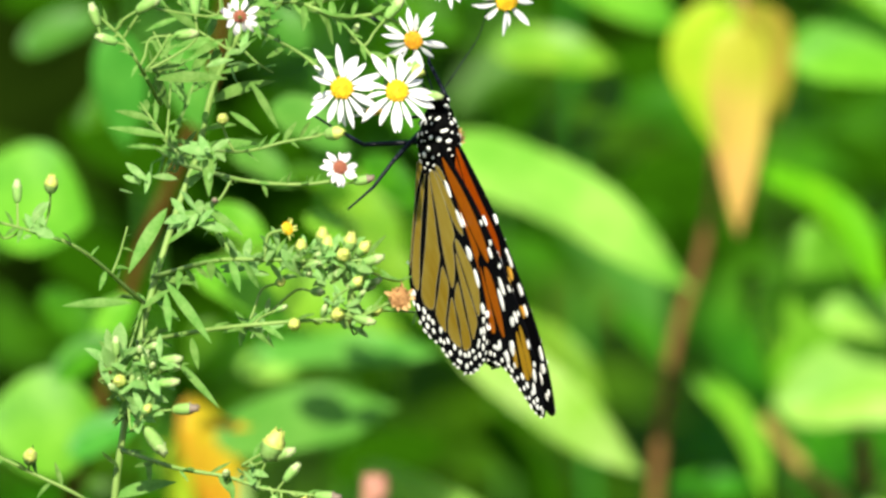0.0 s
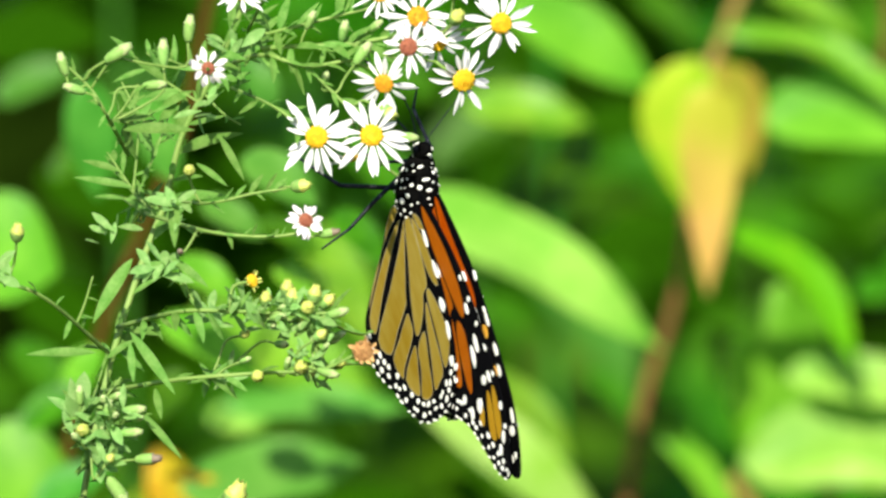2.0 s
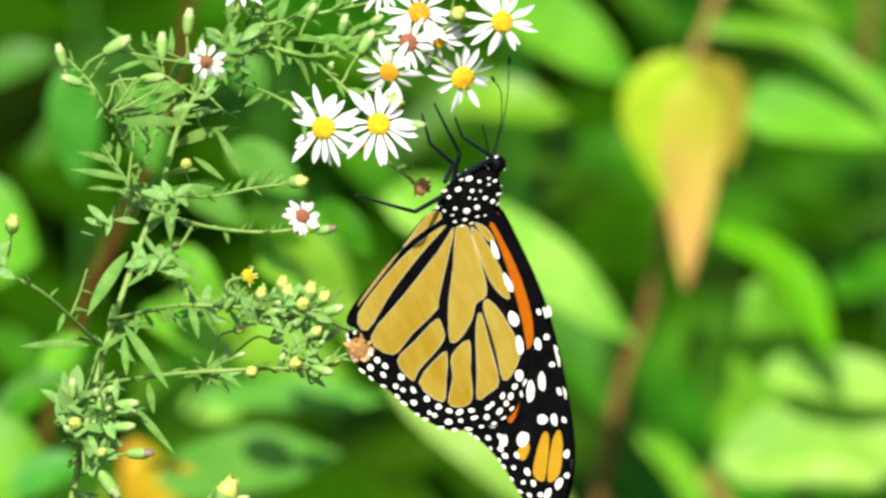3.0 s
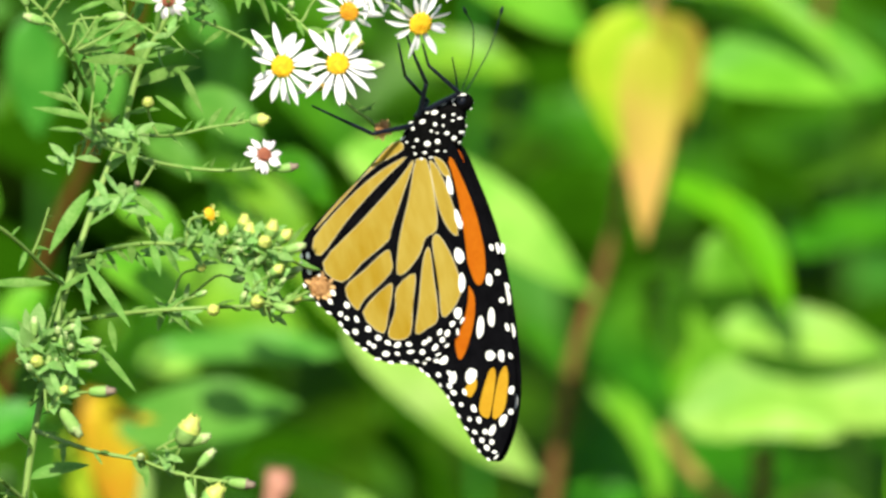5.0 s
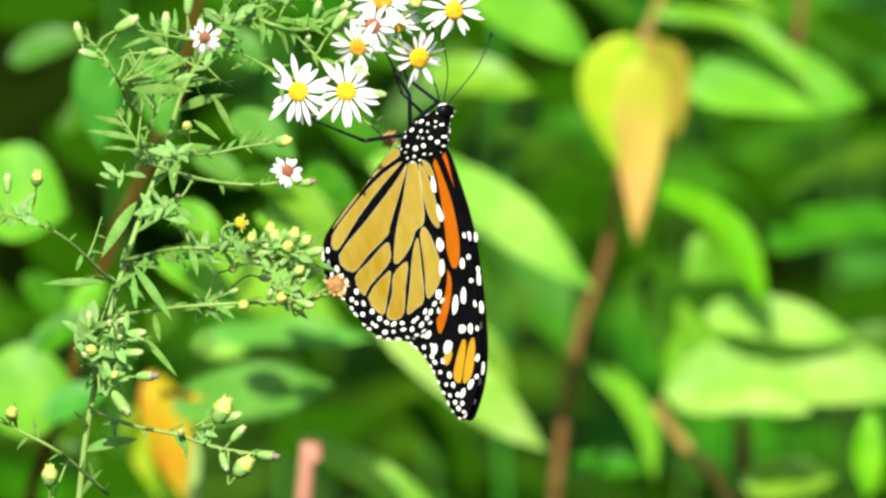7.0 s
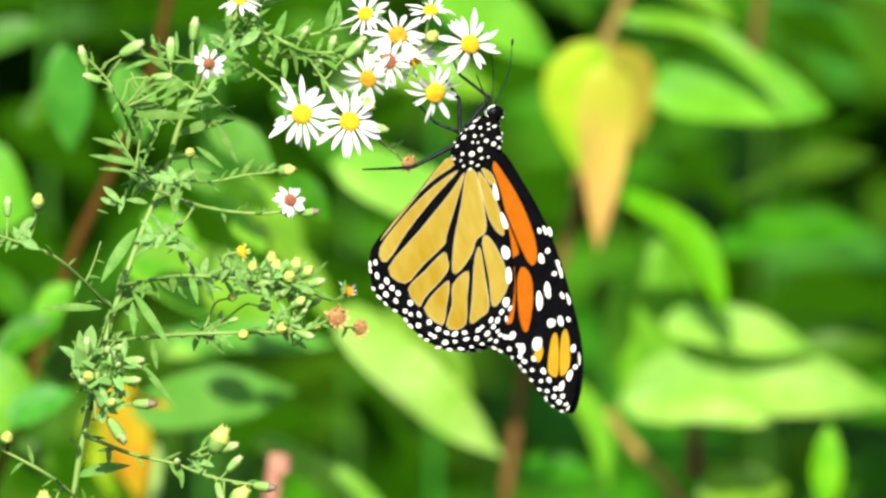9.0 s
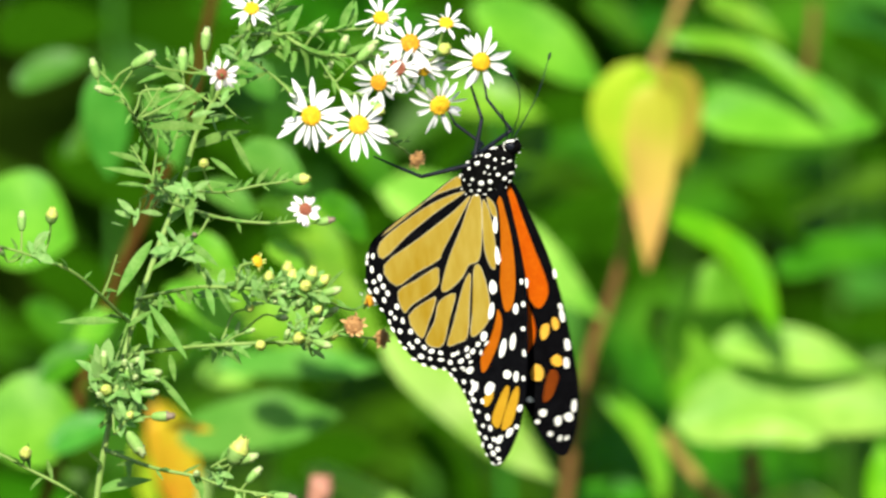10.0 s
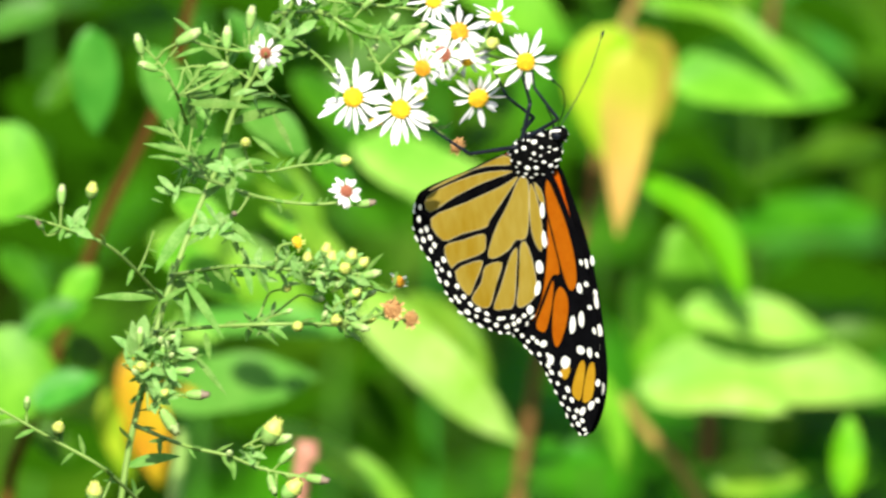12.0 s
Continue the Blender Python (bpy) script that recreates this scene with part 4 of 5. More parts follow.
branch(twig, ((-19.4, 6.0, 29.2), (-14.2, 20.0, 20.6), (-10.1, 22.0, 17.2)), 0.35, 0.3, 6, (3, 5))
flower(twig, (-8.4, 22.0, 16.0), 2.0, (0.5, -0.7, -0.3), "brown", 16, 0.95, 0.66, PETALS_TAN, "withered brown aster head")

# ---- butterfly ----
AXIS = Vector((math.cos(radians(30)), 0, math.sin(radians(30))))
butterfly = new("butterfly")
cam.data.dof.focus_object = butterfly
tagged(butterfly, "orange and black butterfly with white dots, clinging to aster flowers", "butterfly")


def bend(u, v):
    """The gentle cup of a wing, in mm."""
    return 0.0016 * (u * u + 0.35 * v * v) * 0.5


def round_line(points, n=4):
    """A closed smooth outline."""
    p = [Vector((a, b)) for a, b in points]
    out, k = [], len(p)
    for i in range(k):
        a, b, c, d = p[i - 1], p[i], p[(i + 1) % k], p[(i + 2) % k]
        for j in range(n):
            t = j / n
            out.append(0.5 * (2 * b + (c - a) * t + (2 * a - 5 * b + 4 * c - d) * t * t + (3 * b - a - 3 * c + d) * t ** 3))
    return out


def reach(half, side, only):
    """How far a plate stands to both sides of the wing's middle; only: "under" or "upper", to show on one side."""
    if not only:
        return -half, half
    return (-half, 0.0) if (side < 0) == (only == "under") else (0.0, half)


def slab(outline, half, side, cuts=0, border=0.0, only=""):
    """A thin plate in the wing's plane; underside faces get material 0, upperside 1, rims 2."""
    bm = bmesh.new()
    y0, y1 = reach(half, side, only)
    low = [bm.verts.new((q.x, y0, q.y)) for q in outline]
    high = [bm.verts.new((q.x, y1, q.y)) for q in outline]
    k = len(outline)
    f1, f2 = bm.faces.new(low), bm.faces.new(high[::-1])
    rim = [bm.faces.new((low[(i + 1) % k], low[i], high[i], high[(i + 1) % k])) for i in range(k)]
    for f in rim:
        f.material_index = 2
    f1.material_index, f2.material_index = (0, 1) if side < 0 else (1, 0)
    if border:
        turn = sum(outline[i - 1].cross(outline[i]) for i in range(k))
        for face, ring in ((f1, low), (f2, high)):
            inner = []
            for i in range(k):
                way = (outline[(i + 1) % k] - outline[i - 1]).normalized()
                inner.append(bm.verts.new(ring[i].co + Vector((-way.y, 0, way.x)) * border * (1 if turn > 0 else -1)))
            shade, under = face.material_index, face.material_index == 0
            bm.faces.remove(face)
            cell = bm.faces.new(inner if ring is low else inner[::-1])
            cell.material_index = shade
            for i in range(k):
                rim_face = bm.faces.new((ring[i], ring[(i + 1) % k], inner[(i + 1) % k], inner[i]))
                rim_face.material_index = 3 if under else 2
            if ring is low:
                f1 = cell
            else:
                f2 = cell
    bmesh.ops.triangulate(bm, faces=[f1, f2])
    if cuts:
        inner = [e for e in bm.edges if all(f.material_index < 2 for f in e.link_faces)]
        bmesh.ops.subdivide_edges(bm, edges=inner, cuts=cuts, use_grid_fill=True)
        bmesh.ops.triangulate(bm, faces=[f for f in bm.faces if len(f.verts) > 4])
    for v in bm.verts:
        v.co.y += side * -1 * bend(v.co.x, v.co.z) * -1
    bmesh.ops.recalc_face_normals(bm, faces=bm.faces[:])
    bmesh.ops.scale(bm, vec=(MM, MM, MM), verts=bm.verts[:])
    return bm


def plate(name, outline, half, side, mats, parent, cuts=0, label="", border=0.0, only=""):
    ob = part(name, slab(outline, half, side, cuts, border, only), mats, parent, label)
    ob.data.shade_flat()
    return ob


def add_spots(spots, side, wing, material=None, half=0.26, only=""):
    """Scale spots: (u, v, long, wide, turn), each a little plate through the wing."""
    y0, y1 = reach(half, side, only)
    for u, v, a, b, turn in spots:
        c, s = math.cos(turn), math.sin(turn)
        ring = []
        for j in range(9):
            w = 6.2832 * j / 9
            x, z = a / 2 * math.cos(w) * (1 + 0.12 * math.sin(3 * w + u)), b / 2 * math.sin(w)
            ring.append((u + c * x - s * z, v + s * x + c * z))
        bm = bmesh.new()
        low = [bm.verts.new((p * MM, (side * bend(p, q) + y0) * MM, q * MM)) for p, q in ring]
        high = [bm.verts.new((p * MM, (side * bend(p, q) + y1) * MM, q * MM)) for p, q in ring]
        f1, f2 = bm.faces.new(low), bm.faces.new(high[::-1])
        if material:
            f1.material_index, f2.material_index = (0, 1) if side < 0 else (1, 0)
        for j in range(9):
            bm.faces.new((low[(j + 1) % 9], low[j], high[j], high[(j + 1) % 9]))
        bmesh.ops.recalc_face_normals(bm, faces=bm.faces[:])
        part("spot", bm, material or M_DOT, wing).data.shade_flat()


def margin_spots(outline, i0, i1, inset, step, size, r, jitter=0.25, flat=0.75):
    """Spots in a row inside a stretch of the outline."""
    out, run = [], 0.0
    cen = sum((Vector(p) for p in outline), Vector((0, 0))) / len(outline)
    for i in range(i0, i1):
        a, b = outline[i], outline[(i + 1) % len(outline)]
        way = (b - a).normalized()
        nor = Vector((-way.y, way.x))
        if nor.dot(cen - a) < 0:
            nor = -nor
        run += (b - a).length
        if run >= step:
            run -= step
            q = a + nor * (inset + r.uniform(-0.2, 0.2)) + way * r.uniform(-jitter, jitter)
            out.append((q.x, q.y, size * r.uniform(0.75, 1.35), size * flat * r.uniform(0.8, 1.25), math.atan2(way.y, way.x) + r.uniform(-0.4, 0.4)))
    return out


HIND = round_line(((0.6, -1.5), (-4.8, 2.8), (-14.7, -2.1), (-23.6, -6.7), (-26.1, -9.5), (-27.1, -14.3), (-26.0, -18.0), (-23.3, -21.9), (-20.5, -27.1), (-16.5, -31.2), (-12.1, -32.5), (-7.8, -33.1), (-4.1, -31.6), (-1.3, -28.6), (0.8, -24.3), (2.2, -17.8), (3.0, -10.4), (3.1, -4.5), (2.3, -1.4)))
FORE = round_line(((0.3, -0.4), (3.9, 0.8), (7.0, -6.0), (9.5, -13.3), (11.1, -20.7), (12.1, -30.1), (12.3, -38.6), (11.1, -45.2), (8.6, -50.3), (6.8, -51.2), (4.7, -49.4), (2.5, -45.7), (0.4, -41.3), (-2.5, -37.3), (-7.2, -33.4), (-13.4, -28.0), (-11.2, -16.5), (-5.4, -7.4)))


def hindwing(side):
    r = random.Random(11)
    wing = plate("hindwing", HIND, 0.12, side, [M_BLACK, M_BLACK, M_BLACK], butterfly, 2, "%s hindwing, ochre below and orange above, black veins" % ("left" if side < 0 else "right"))
    for cell in (
            ((-23.0, -7.1), (-14.7, -2.5), (-5.7, 2.6), (-4.1, 1.0), (-9.8, -0.3), (-16.9, -3.4)),
            ((-23.4, -8.3), (-15.9, -3.9), (-9.2, -1.2), (-3.8, -0.3), (-10.2, -3.4), (-17.0, -7.3), (-23.0, -11.4)),
            ((-22.9, -12.6), (-14.9, -8.2), (-6.9, -3.8), (-2.7, -1.1), (-5.9, -5.7), (-9.7, -10.9), (-10.8, -12.5), (-16.1, -14.6), (-20.5, -16.6)),
            ((-20.2, -17.7), (-16.1, -15.8), (-11.4, -13.8), (-10.9, -15.2), (-11.7, -17.6), (-17.3, -20.4), (-19.1, -21.7)),
            ((-2.4, -1.3), (-0.5, -2.0), (-0.9, -9.5), (-1.9, -13.2), (-4.1, -13.9), (-5.8, -16.1), (-8.9, -18.2), (-10.6, -18.1), (-9.7, -15.0), (-8.2, -11.7), (-5.3, -6.8)),
            ((-18.2, -22.3), (-12.4, -19.2), (-12.2, -20.6), (-13.7, -23.6), (-15.6, -26.7)),
            ((-14.8, -27.1), (-12.5, -23.6), (-11.3, -20.2), (-7.5, -18.9), (-9.2, -23.6), (-10.8, -28.0), (-13.1, -28.5)),
            ((-10.0, -28.3), (-8.3, -24.1), (-5.6, -17.3), (-3.9, -15.5), (-4.4, -20.3), (-5.4, -26.9), (-7.7, -28.1)),
            ((-4.7, -26.9), (-3.8, -21.3), (-3.2, -14.9), (-1.7, -14.1), (-0.3, -18.5), (-0.1, -23.5), (-2.4, -26.3)),
            ((-0.2, -2.2), (1.2, -4.3), (2.1, -10.4), (1.6, -15.1), (0.1, -13.5), (-0.6, -9.5)),
            ((0.8, -1.7), (2.4, -3.0), (2.9, -5.6), (1.6, -4.9))):
        plate("wing_cell", round_line(cell, 3), 0.22, side, [M_OCHRE, M_ORANGE, M_BLACK, M_CREAM], wing, border=0.09)
    spots = margin_spots(HIND, 15, 53, 0.2, 2.3, 1.0, r, 0.1, 0.4) + margin_spots(HIND, 16, 54, 1.5, 2.35, 1.0, r, 0.25) + margin_spots(HIND, 19, 51, 3.0, 2.7, 1.05, r, 0.25)
    for q, a, b, t in (((2.3, -7.0), 3.2, 1.0, 1.5), ((2.3, -12.7), 3.4, 1.0, 1.6), ((0.9, -18.4), 2.6, 1.7, 1.6), ((0.2, -22.7), 3.2, 1.2, 1.3), ((-1.8, -27.2), 1.9, 1.4, 1.2)):
        spots.append((*q, a, b, t))
    add_spots(spots, side, wing)
    return wing


def forewing(side):
    r = random.Random(23)
    wing = plate("forewing", FORE, 0.12, side, [M_BLACK, M_BLACK, M_BLACK], butterfly, 2, "%s forewing, orange with black veins and white-spotted tip" % ("left" if side < 0 else "right"))
    for cell, below in (
            (((3.5, -1.7), (5.3, -5.2), (7.2, -10.7), (8.3, -17.0), (8.0, -21.3), (6.5, -22.4), (5.2, -18.9), (3.9, -12.4), (2.8, -6.3)), M_TAWNY),
            (((2.9, -24.9), (4.5, -22.4), (5.9, -24.5), (5.4, -28.7), (3.5, -33.3), (2.3, -34.1), (1.9, -31.0)), M_TAWNY),
            (((-1.7, -30.7), (0.4, -26.3), (2.9, -21.4), (2.3, -25.7), (0.9, -30.3), (-0.2, -31.8)), M_TAWNY),
            (((1.6, -4.6), (3.3, -12.4), (4.5, -19.3), (2.7, -20.4), (0.1, -25.2), (-2.3, -29.7), (-5.1, -28.5), (-3.6, -20.0), (-0.5, -10.4)), M_TAWNY),
            (((2.9, -39.4), (4.8, -37.5), (5.2, -38.8), (4.0, -40.5)), M_GOLD),
            (((5.4, -42.5), (6.9, -38.2), (8.1, -36.4), (8.7, -37.6), (7.4, -43.2), (6.5, -44.0)), M_GOLD),
            (((7.7, -44.0), (9.2, -38.1), (10.6, -36.3), (10.9, -38.6), (9.8, -43.1)), M_GOLD)):
        ring = round_line(cell, 3)
        mid = sum(ring, Vector((0, 0))) / len(ring)
        plate("wing_cell", [mid + (q - mid) * (1.02 if below is M_TAWNY else 1.05) for q in ring], 0.22, side, [below, M_BLACK, M_BLACK], wing, only="under")
    spots = margin_spots(FORE, 31, 58, 0.2, 2.2, 0.9, r, 0.1, 0.4) + margin_spots(FORE, 32, 58, 1.4, 2.2, 0.9, r, 0.2) + margin_spots(FORE, 35, 56, 2.9, 2.7, 1.05, r, 0.25) + margin_spots(FORE, 12, 28, 0.7, 4.6, 1.1, r)
    inner = []
    for q, a, b, t in (((8.7, -28.1), 3.6, 1.5, 1.5), ((6.6, -29.5), 4.2, 1.6, 1.4), ((8.0, -34.2), 2.0, 2.0, 0), ((10.0, -34.4), 2.3, 1.3, 1.6), ((4.3, -37.1), 3.0, 2.4, 1.1), ((8.8, -22.0), 2.3, 1.4, 1.6),
                       ((1.0, -37.2), 2.4, 1.6, 1.2), ((-0.4, -34.2), 2.0, 1.5, 0.6), ((9.5, -44.8), 2.4, 1.4, 1.0), ((7.4, -46.3), 2.2, 1.3, 1.0)):
        inner.append((*q, a * 0.88, b * 0.82, t))
    add_spots(spots, side, wing, only="under")
    add_spots(inner, side, wing, only="under")
    # the upperside: broad orange cells between black veins, amber and white spots towards the tip
    for cell, above in (
            (((3.1, 0.5), (4.3, -1.6), (5.4, -5.9), (7.2, -12.6), (8.6, -17.5), (8.7, -20.8), (6.6, -23.4), (4.6, -21.6), (2.9, -17.0), (2.2, -12.3), (2.4, -7.1), (2.9, -1.7)), M_ORANGE),
            (((2.1, -0.2), (2.2, -2.3), (2.1, -6.2), (1.6, -11.3), (0.7, -14.5), (-3.4, -21.0), (-7.1, -26.2), (-9.5, -26.5), (-10.6, -24.7), (-9.4, -21.0), (-6.9, -16.0), (-3.6, -9.9), (-0.7, -4.3)), M_ORANGE),
            (((1.6, -15.8), (2.2, -18.2), (2.6, -21.2), (1.1, -24.9), (-2.1, -29.8), (-4.1, -29.7), (-5.6, -27.9), (-4.9, -25.2), (-1.8, -20.5)), M_ORANGE),
            (((3.6, -22.2), (4.8, -24.3), (5.1, -27.7), (3.8, -30.6), (1.3, -32.6), (0.1, -31.3), (0.8, -27.7)), M_ORANGE),
            (((7.1, -35.0), (8.7, -36.1), (6.8, -39.9), (4.9, -41.0), (5.2, -38.8)), M_RUST)):
        plate("wing_cell", round_line(cell, 3), 0.22, side, [M_BLACK, above, M_BLACK], wing, only="upper")
    add_spots(((9.4, -26.4, 2.5, 1.5, -1.52), (7.0, -27.7, 3.4, 1.8, -1.97), (8.7, -33.3, 2.4, 2.3, -0.60), (4.3, -35.5, 3.4, 2.7, -1.79), (-0.1, -35.6, 2.1, 1.5, -1.61), (-1.6, -32.6, 1.4, 1.3, -0.59), (-4.4, -32.1, 1.4, 1.1, -0.59)), side, wing, M_AMBER, 0.26, "upper")
    add_spots(((10.6, -17.1, 1.9, 0.7, -1.51), (10.9, -23.2, 1.2, 0.8, -1.23), (11.0, -25.0, 2.8, 0.9, -1.52), (11.3, -30.5, 2.4, 1.2, -1.52), (10.6, -33.9, 2.2, 1.1, -1.61), (11.0, -42.0, 2.6, 0.9, -1.79), (9.6, -44.0, 1.8, 1.7, -0.60), (7.3, -44.6, 2.0, 1.3, -1.79), (4.4, -43.0, 1.5, 1.6, -0.60), (2.0, -40.4, 1.3, 1.1, -0.60),
               (-1.8, -37.0, 1.3, 1.0, -1.13), (-3.4, -34.9, 1.3, 0.9, -0.59), (-6.0, -33.0, 1.3, 0.9, -0.59), (-8.1, -31.0, 1.3, 0.9, -0.59), (-10.2, -28.9, 1.1, 0.7, -0.59), (-9.4, -27.9, 1.1, 0.7, -0.59), (0.3, -39.4, 0.9, 0.9, -0.60), (3.0, -44.6, 1.0, 0.9, -0.60), (5.3, -47.0, 1.1, 0.8, -1.61), (7.2, -47.9, 1.3, 0.6, -1.88), (8.6, -47.9, 1.1, 0.6, -2.05)), side, wing, None, 0.26, "upper")
    return wing


HIND_AT, FORE_AT = Vector((-3.5, 0, -1.5)) * MM, Vector((1.5, 0, -1.0)) * MM


def wing_pose(side, phi, turn, pivot):
    """A wing opened by phi degrees about the body's axis and swung by turn in its own plane."""
    a = Matrix.Rotation(radians(side * phi), 4, AXIS)
    out = Vector((0, side * (2.1 if pivot is HIND_AT else 1.5) * MM, 0))
    return Matrix.Translation(out) @ a @ Matrix.Translation(pivot) @ Matrix.Rotation(radians(turn), 4, "Y") @ Matrix.Translation(-pivot)


wings = [(side, kind, (hindwing if kind == "hind" else forewing)(side)) for side in (-1, 1) for kind in ("fore", "hind")]

TURN = Matrix.Rotation(radians(-30), 3, "Y")
bm = ball(1, (0, 0, 0), (1, 1, 1), None, None, 28, 18)
for v in bm.verts:
    k = 1 + 0.05 * noise.noise(v.co * 3)
    v.co = Vector((v.co.x * 6.4, v.co.y * 3.3, v.co.z * 4.4)) * k
    v.co = (TURN @ v.co + Vector((0.1, 0, 2.3))) * MM
part("thorax", bm, M_FUR, butterfly, "black furry thorax with white dots")
bm = ball(1, (0, 0, 0), (1, 1, 1), None, None, 40, 16)
bmesh.ops.rotate(bm, matrix=Matrix.Rotation(radians(90), 3, "Y"), verts=bm.verts[:])
for v in bm.verts:
    ring = 1 + 0.06 * math.cos(v.co.x * 22)
    q = Vector((-12 + 10 * v.co.x, v.co.y * 1.15 * ring, v.co.z * 2.0 * ring))
    v.co = (TURN @ q + Vector((1.5, 0, -1.2))) * MM
part("abdomen", bm, M_FUR, butterfly)
HEAD = Vector((6.3, 0, 6.8))
head = part("head", ball(1.6 * MM, HEAD * MM, (1.1, 1.05, 0.95), None, ball(2.2 * MM, (HEAD - Vector((2.1, 0, 1.4))) * MM, (1, 1.1, 1), None, None, 20, 14), 20, 14), M_FUR, butterfly)
for s in (-1, 1):
    part("eye", ball(0.85 * MM, (HEAD + Vector((0.3, 1.2 * s, 0.2))) * MM, (1, 0.7, 1), None, None, 14, 10), M_LEG, head)
    pts = [Vector(q) for q in (((6.4, -0.4, 8.3), (10.0, -2.1, 13.0), (12.8, -5.6, 17.6), (13.2, -8.2, 20.0)) if s < 0 else ((6.4, 0.6, 8.2), (7.4, 5.2, 12.3), (8.0, 9.6, 16.4), (8.8, 13.0, 21.6)))]
    an = part("antenna", tube([p * MM for p in pts], 0.11 * MM, 0.09 * MM, 6), M_LEG, butterfly)
    way = pts[3] - pts[2]
    part("antenna_club", ball(0.26 * MM, (pts[3] + way * 0.1) * MM, (1, 1, 3.4), way.to_track_quat("Z", "Y").to_matrix(), None, 10, 8), M_LEG, an)
dots = bmesh.new()
r = random.Random(3)
taken = []
for i in range(900):
    t, a = r.uniform(-0.95, 0.95), r.uniform(0, 6.28)
    k2 = math.sqrt(1 - t * t)
    n3 = Vector((t * 6.45, k2 * math.cos(a) * 3.38, k2 * math.sin(a) * 4.45))
    s2 = r.choice((r.uniform(0.22, 0.4), r.uniform(0.4, 0.66)))
    if any((n3 - q0).length < s2 + s0 + 0.48 for q0, s0 in taken) or len(taken) > 105:
        continue
    taken.append((n3, s2))
    q = TURN @ n3 + Vector((0.1, 0, 2.3))
    nor = (TURN @ Vector((n3.x / 41, n3.y / 11, n3.z / 20))).to_track_quat("Z", "Y").to_matrix()
    ball(s2 * MM, q * MM, (r.uniform(0.7, 1.5), r.uniform(0.55, 0.9), 0.3), nor, dots, 9, 6)
for i in range(46):
    d = Vector((r.uniform(-1, 1), r.choice((-1, 1)) * r.uniform(0.3, 1), r.uniform(-1, 1))).normalized()
    ball(r.uniform(0.2, 0.36) * MM, (HEAD + d * 1.68 if i < 24 else HEAD - Vector((2.1, 0, 1.4)) + d * 2.22) * MM, (1.4, 0.8, 0.4), d.to_track_quat("Z", "Y").to_matrix(), dots, 8, 5)
part("body_dots", dots, M_DOT, butterfly, "white dots on the black thorax and head")
LEGS = []


def leg(hip, joints, perched, spread_out):
    """A leg from its hip through knee and foot, with the turns that it takes while the butterfly clings edge-on, and at the end."""
    joints = [Vector(q) for q in joints]
    bm = tube([q * MM for q in (joints[0], joints[0].lerp(joints[1], 0.5), joints[1])], 0.44 * MM, 0.36 * MM, 8, 4)
    thigh = part("leg", bm, M_LEG, butterfly)
    part("shin", tube([q * MM for q in (joints[1], joints[1].lerp(joints[2], 0.5), joints[2])], 0.34 * MM, 0.27 * MM, 8, 4), M_LEG, thigh)
    part("foot", tube([q * MM for q in (joints[2], joints[2].lerp(joints[3], 0.5), joints[3])], 0.25 * MM, 0.16 * MM, 8, 4), M_LEG, thigh)
    at = [c * MM for c in hip]
    LEGS.append((thigh, [(t, pose(*at, *turn)) for t, turn in ((0, perched), (2.0, perched), (2.4, (0, 0, 0)), (7.2, (0, 0, 0)), (9.0, spread_out), (12.0, spread_out))]))


leg((-2.1, -2.0, 4.5), ((0, 0, 0), (-3.2, -8.7, -1.2), (-6.1, -12.4, 1.3), (-9.4, -16.4, 4.2)), (-23, 12, -4), (-6, -12, -49))
leg((-1.0, -2.0, 5.7), ((0, 0, 0), (4.2, -3.9, 4.6), (4.6, -7.4, 8.6), (4.7, -10.1, 13.5)), (80, 18, -29), (-52, -18, 16))
leg((0.4, -2.0, 6.5), ((0, 0, 0), (7.1, -1.2, 1.5), (4.9, -6.4, 6.2), (5.4, -8.4, 9.6)), (-51, 6, 23), (-42, -12, 15))
leg((-3.6, 2.0, 6.3), ((0, 0, 0), (1.4, 2.4, 2.4), (0.2, -2.1, 6.7), (1.5, -5.3, 11.7)), (13, -29, -19), (-30, -32, 6))
part("proboscis", tube([Vector(q) * MM for q in ((5.9, -0.8, 8.3), (6.7, -2.0, 10.7), (7.3, -3.4, 12.3), (7.9, -4.7, 13.7))], 0.16 * MM, 0.12 * MM, 6), M_LEG, butterfly)


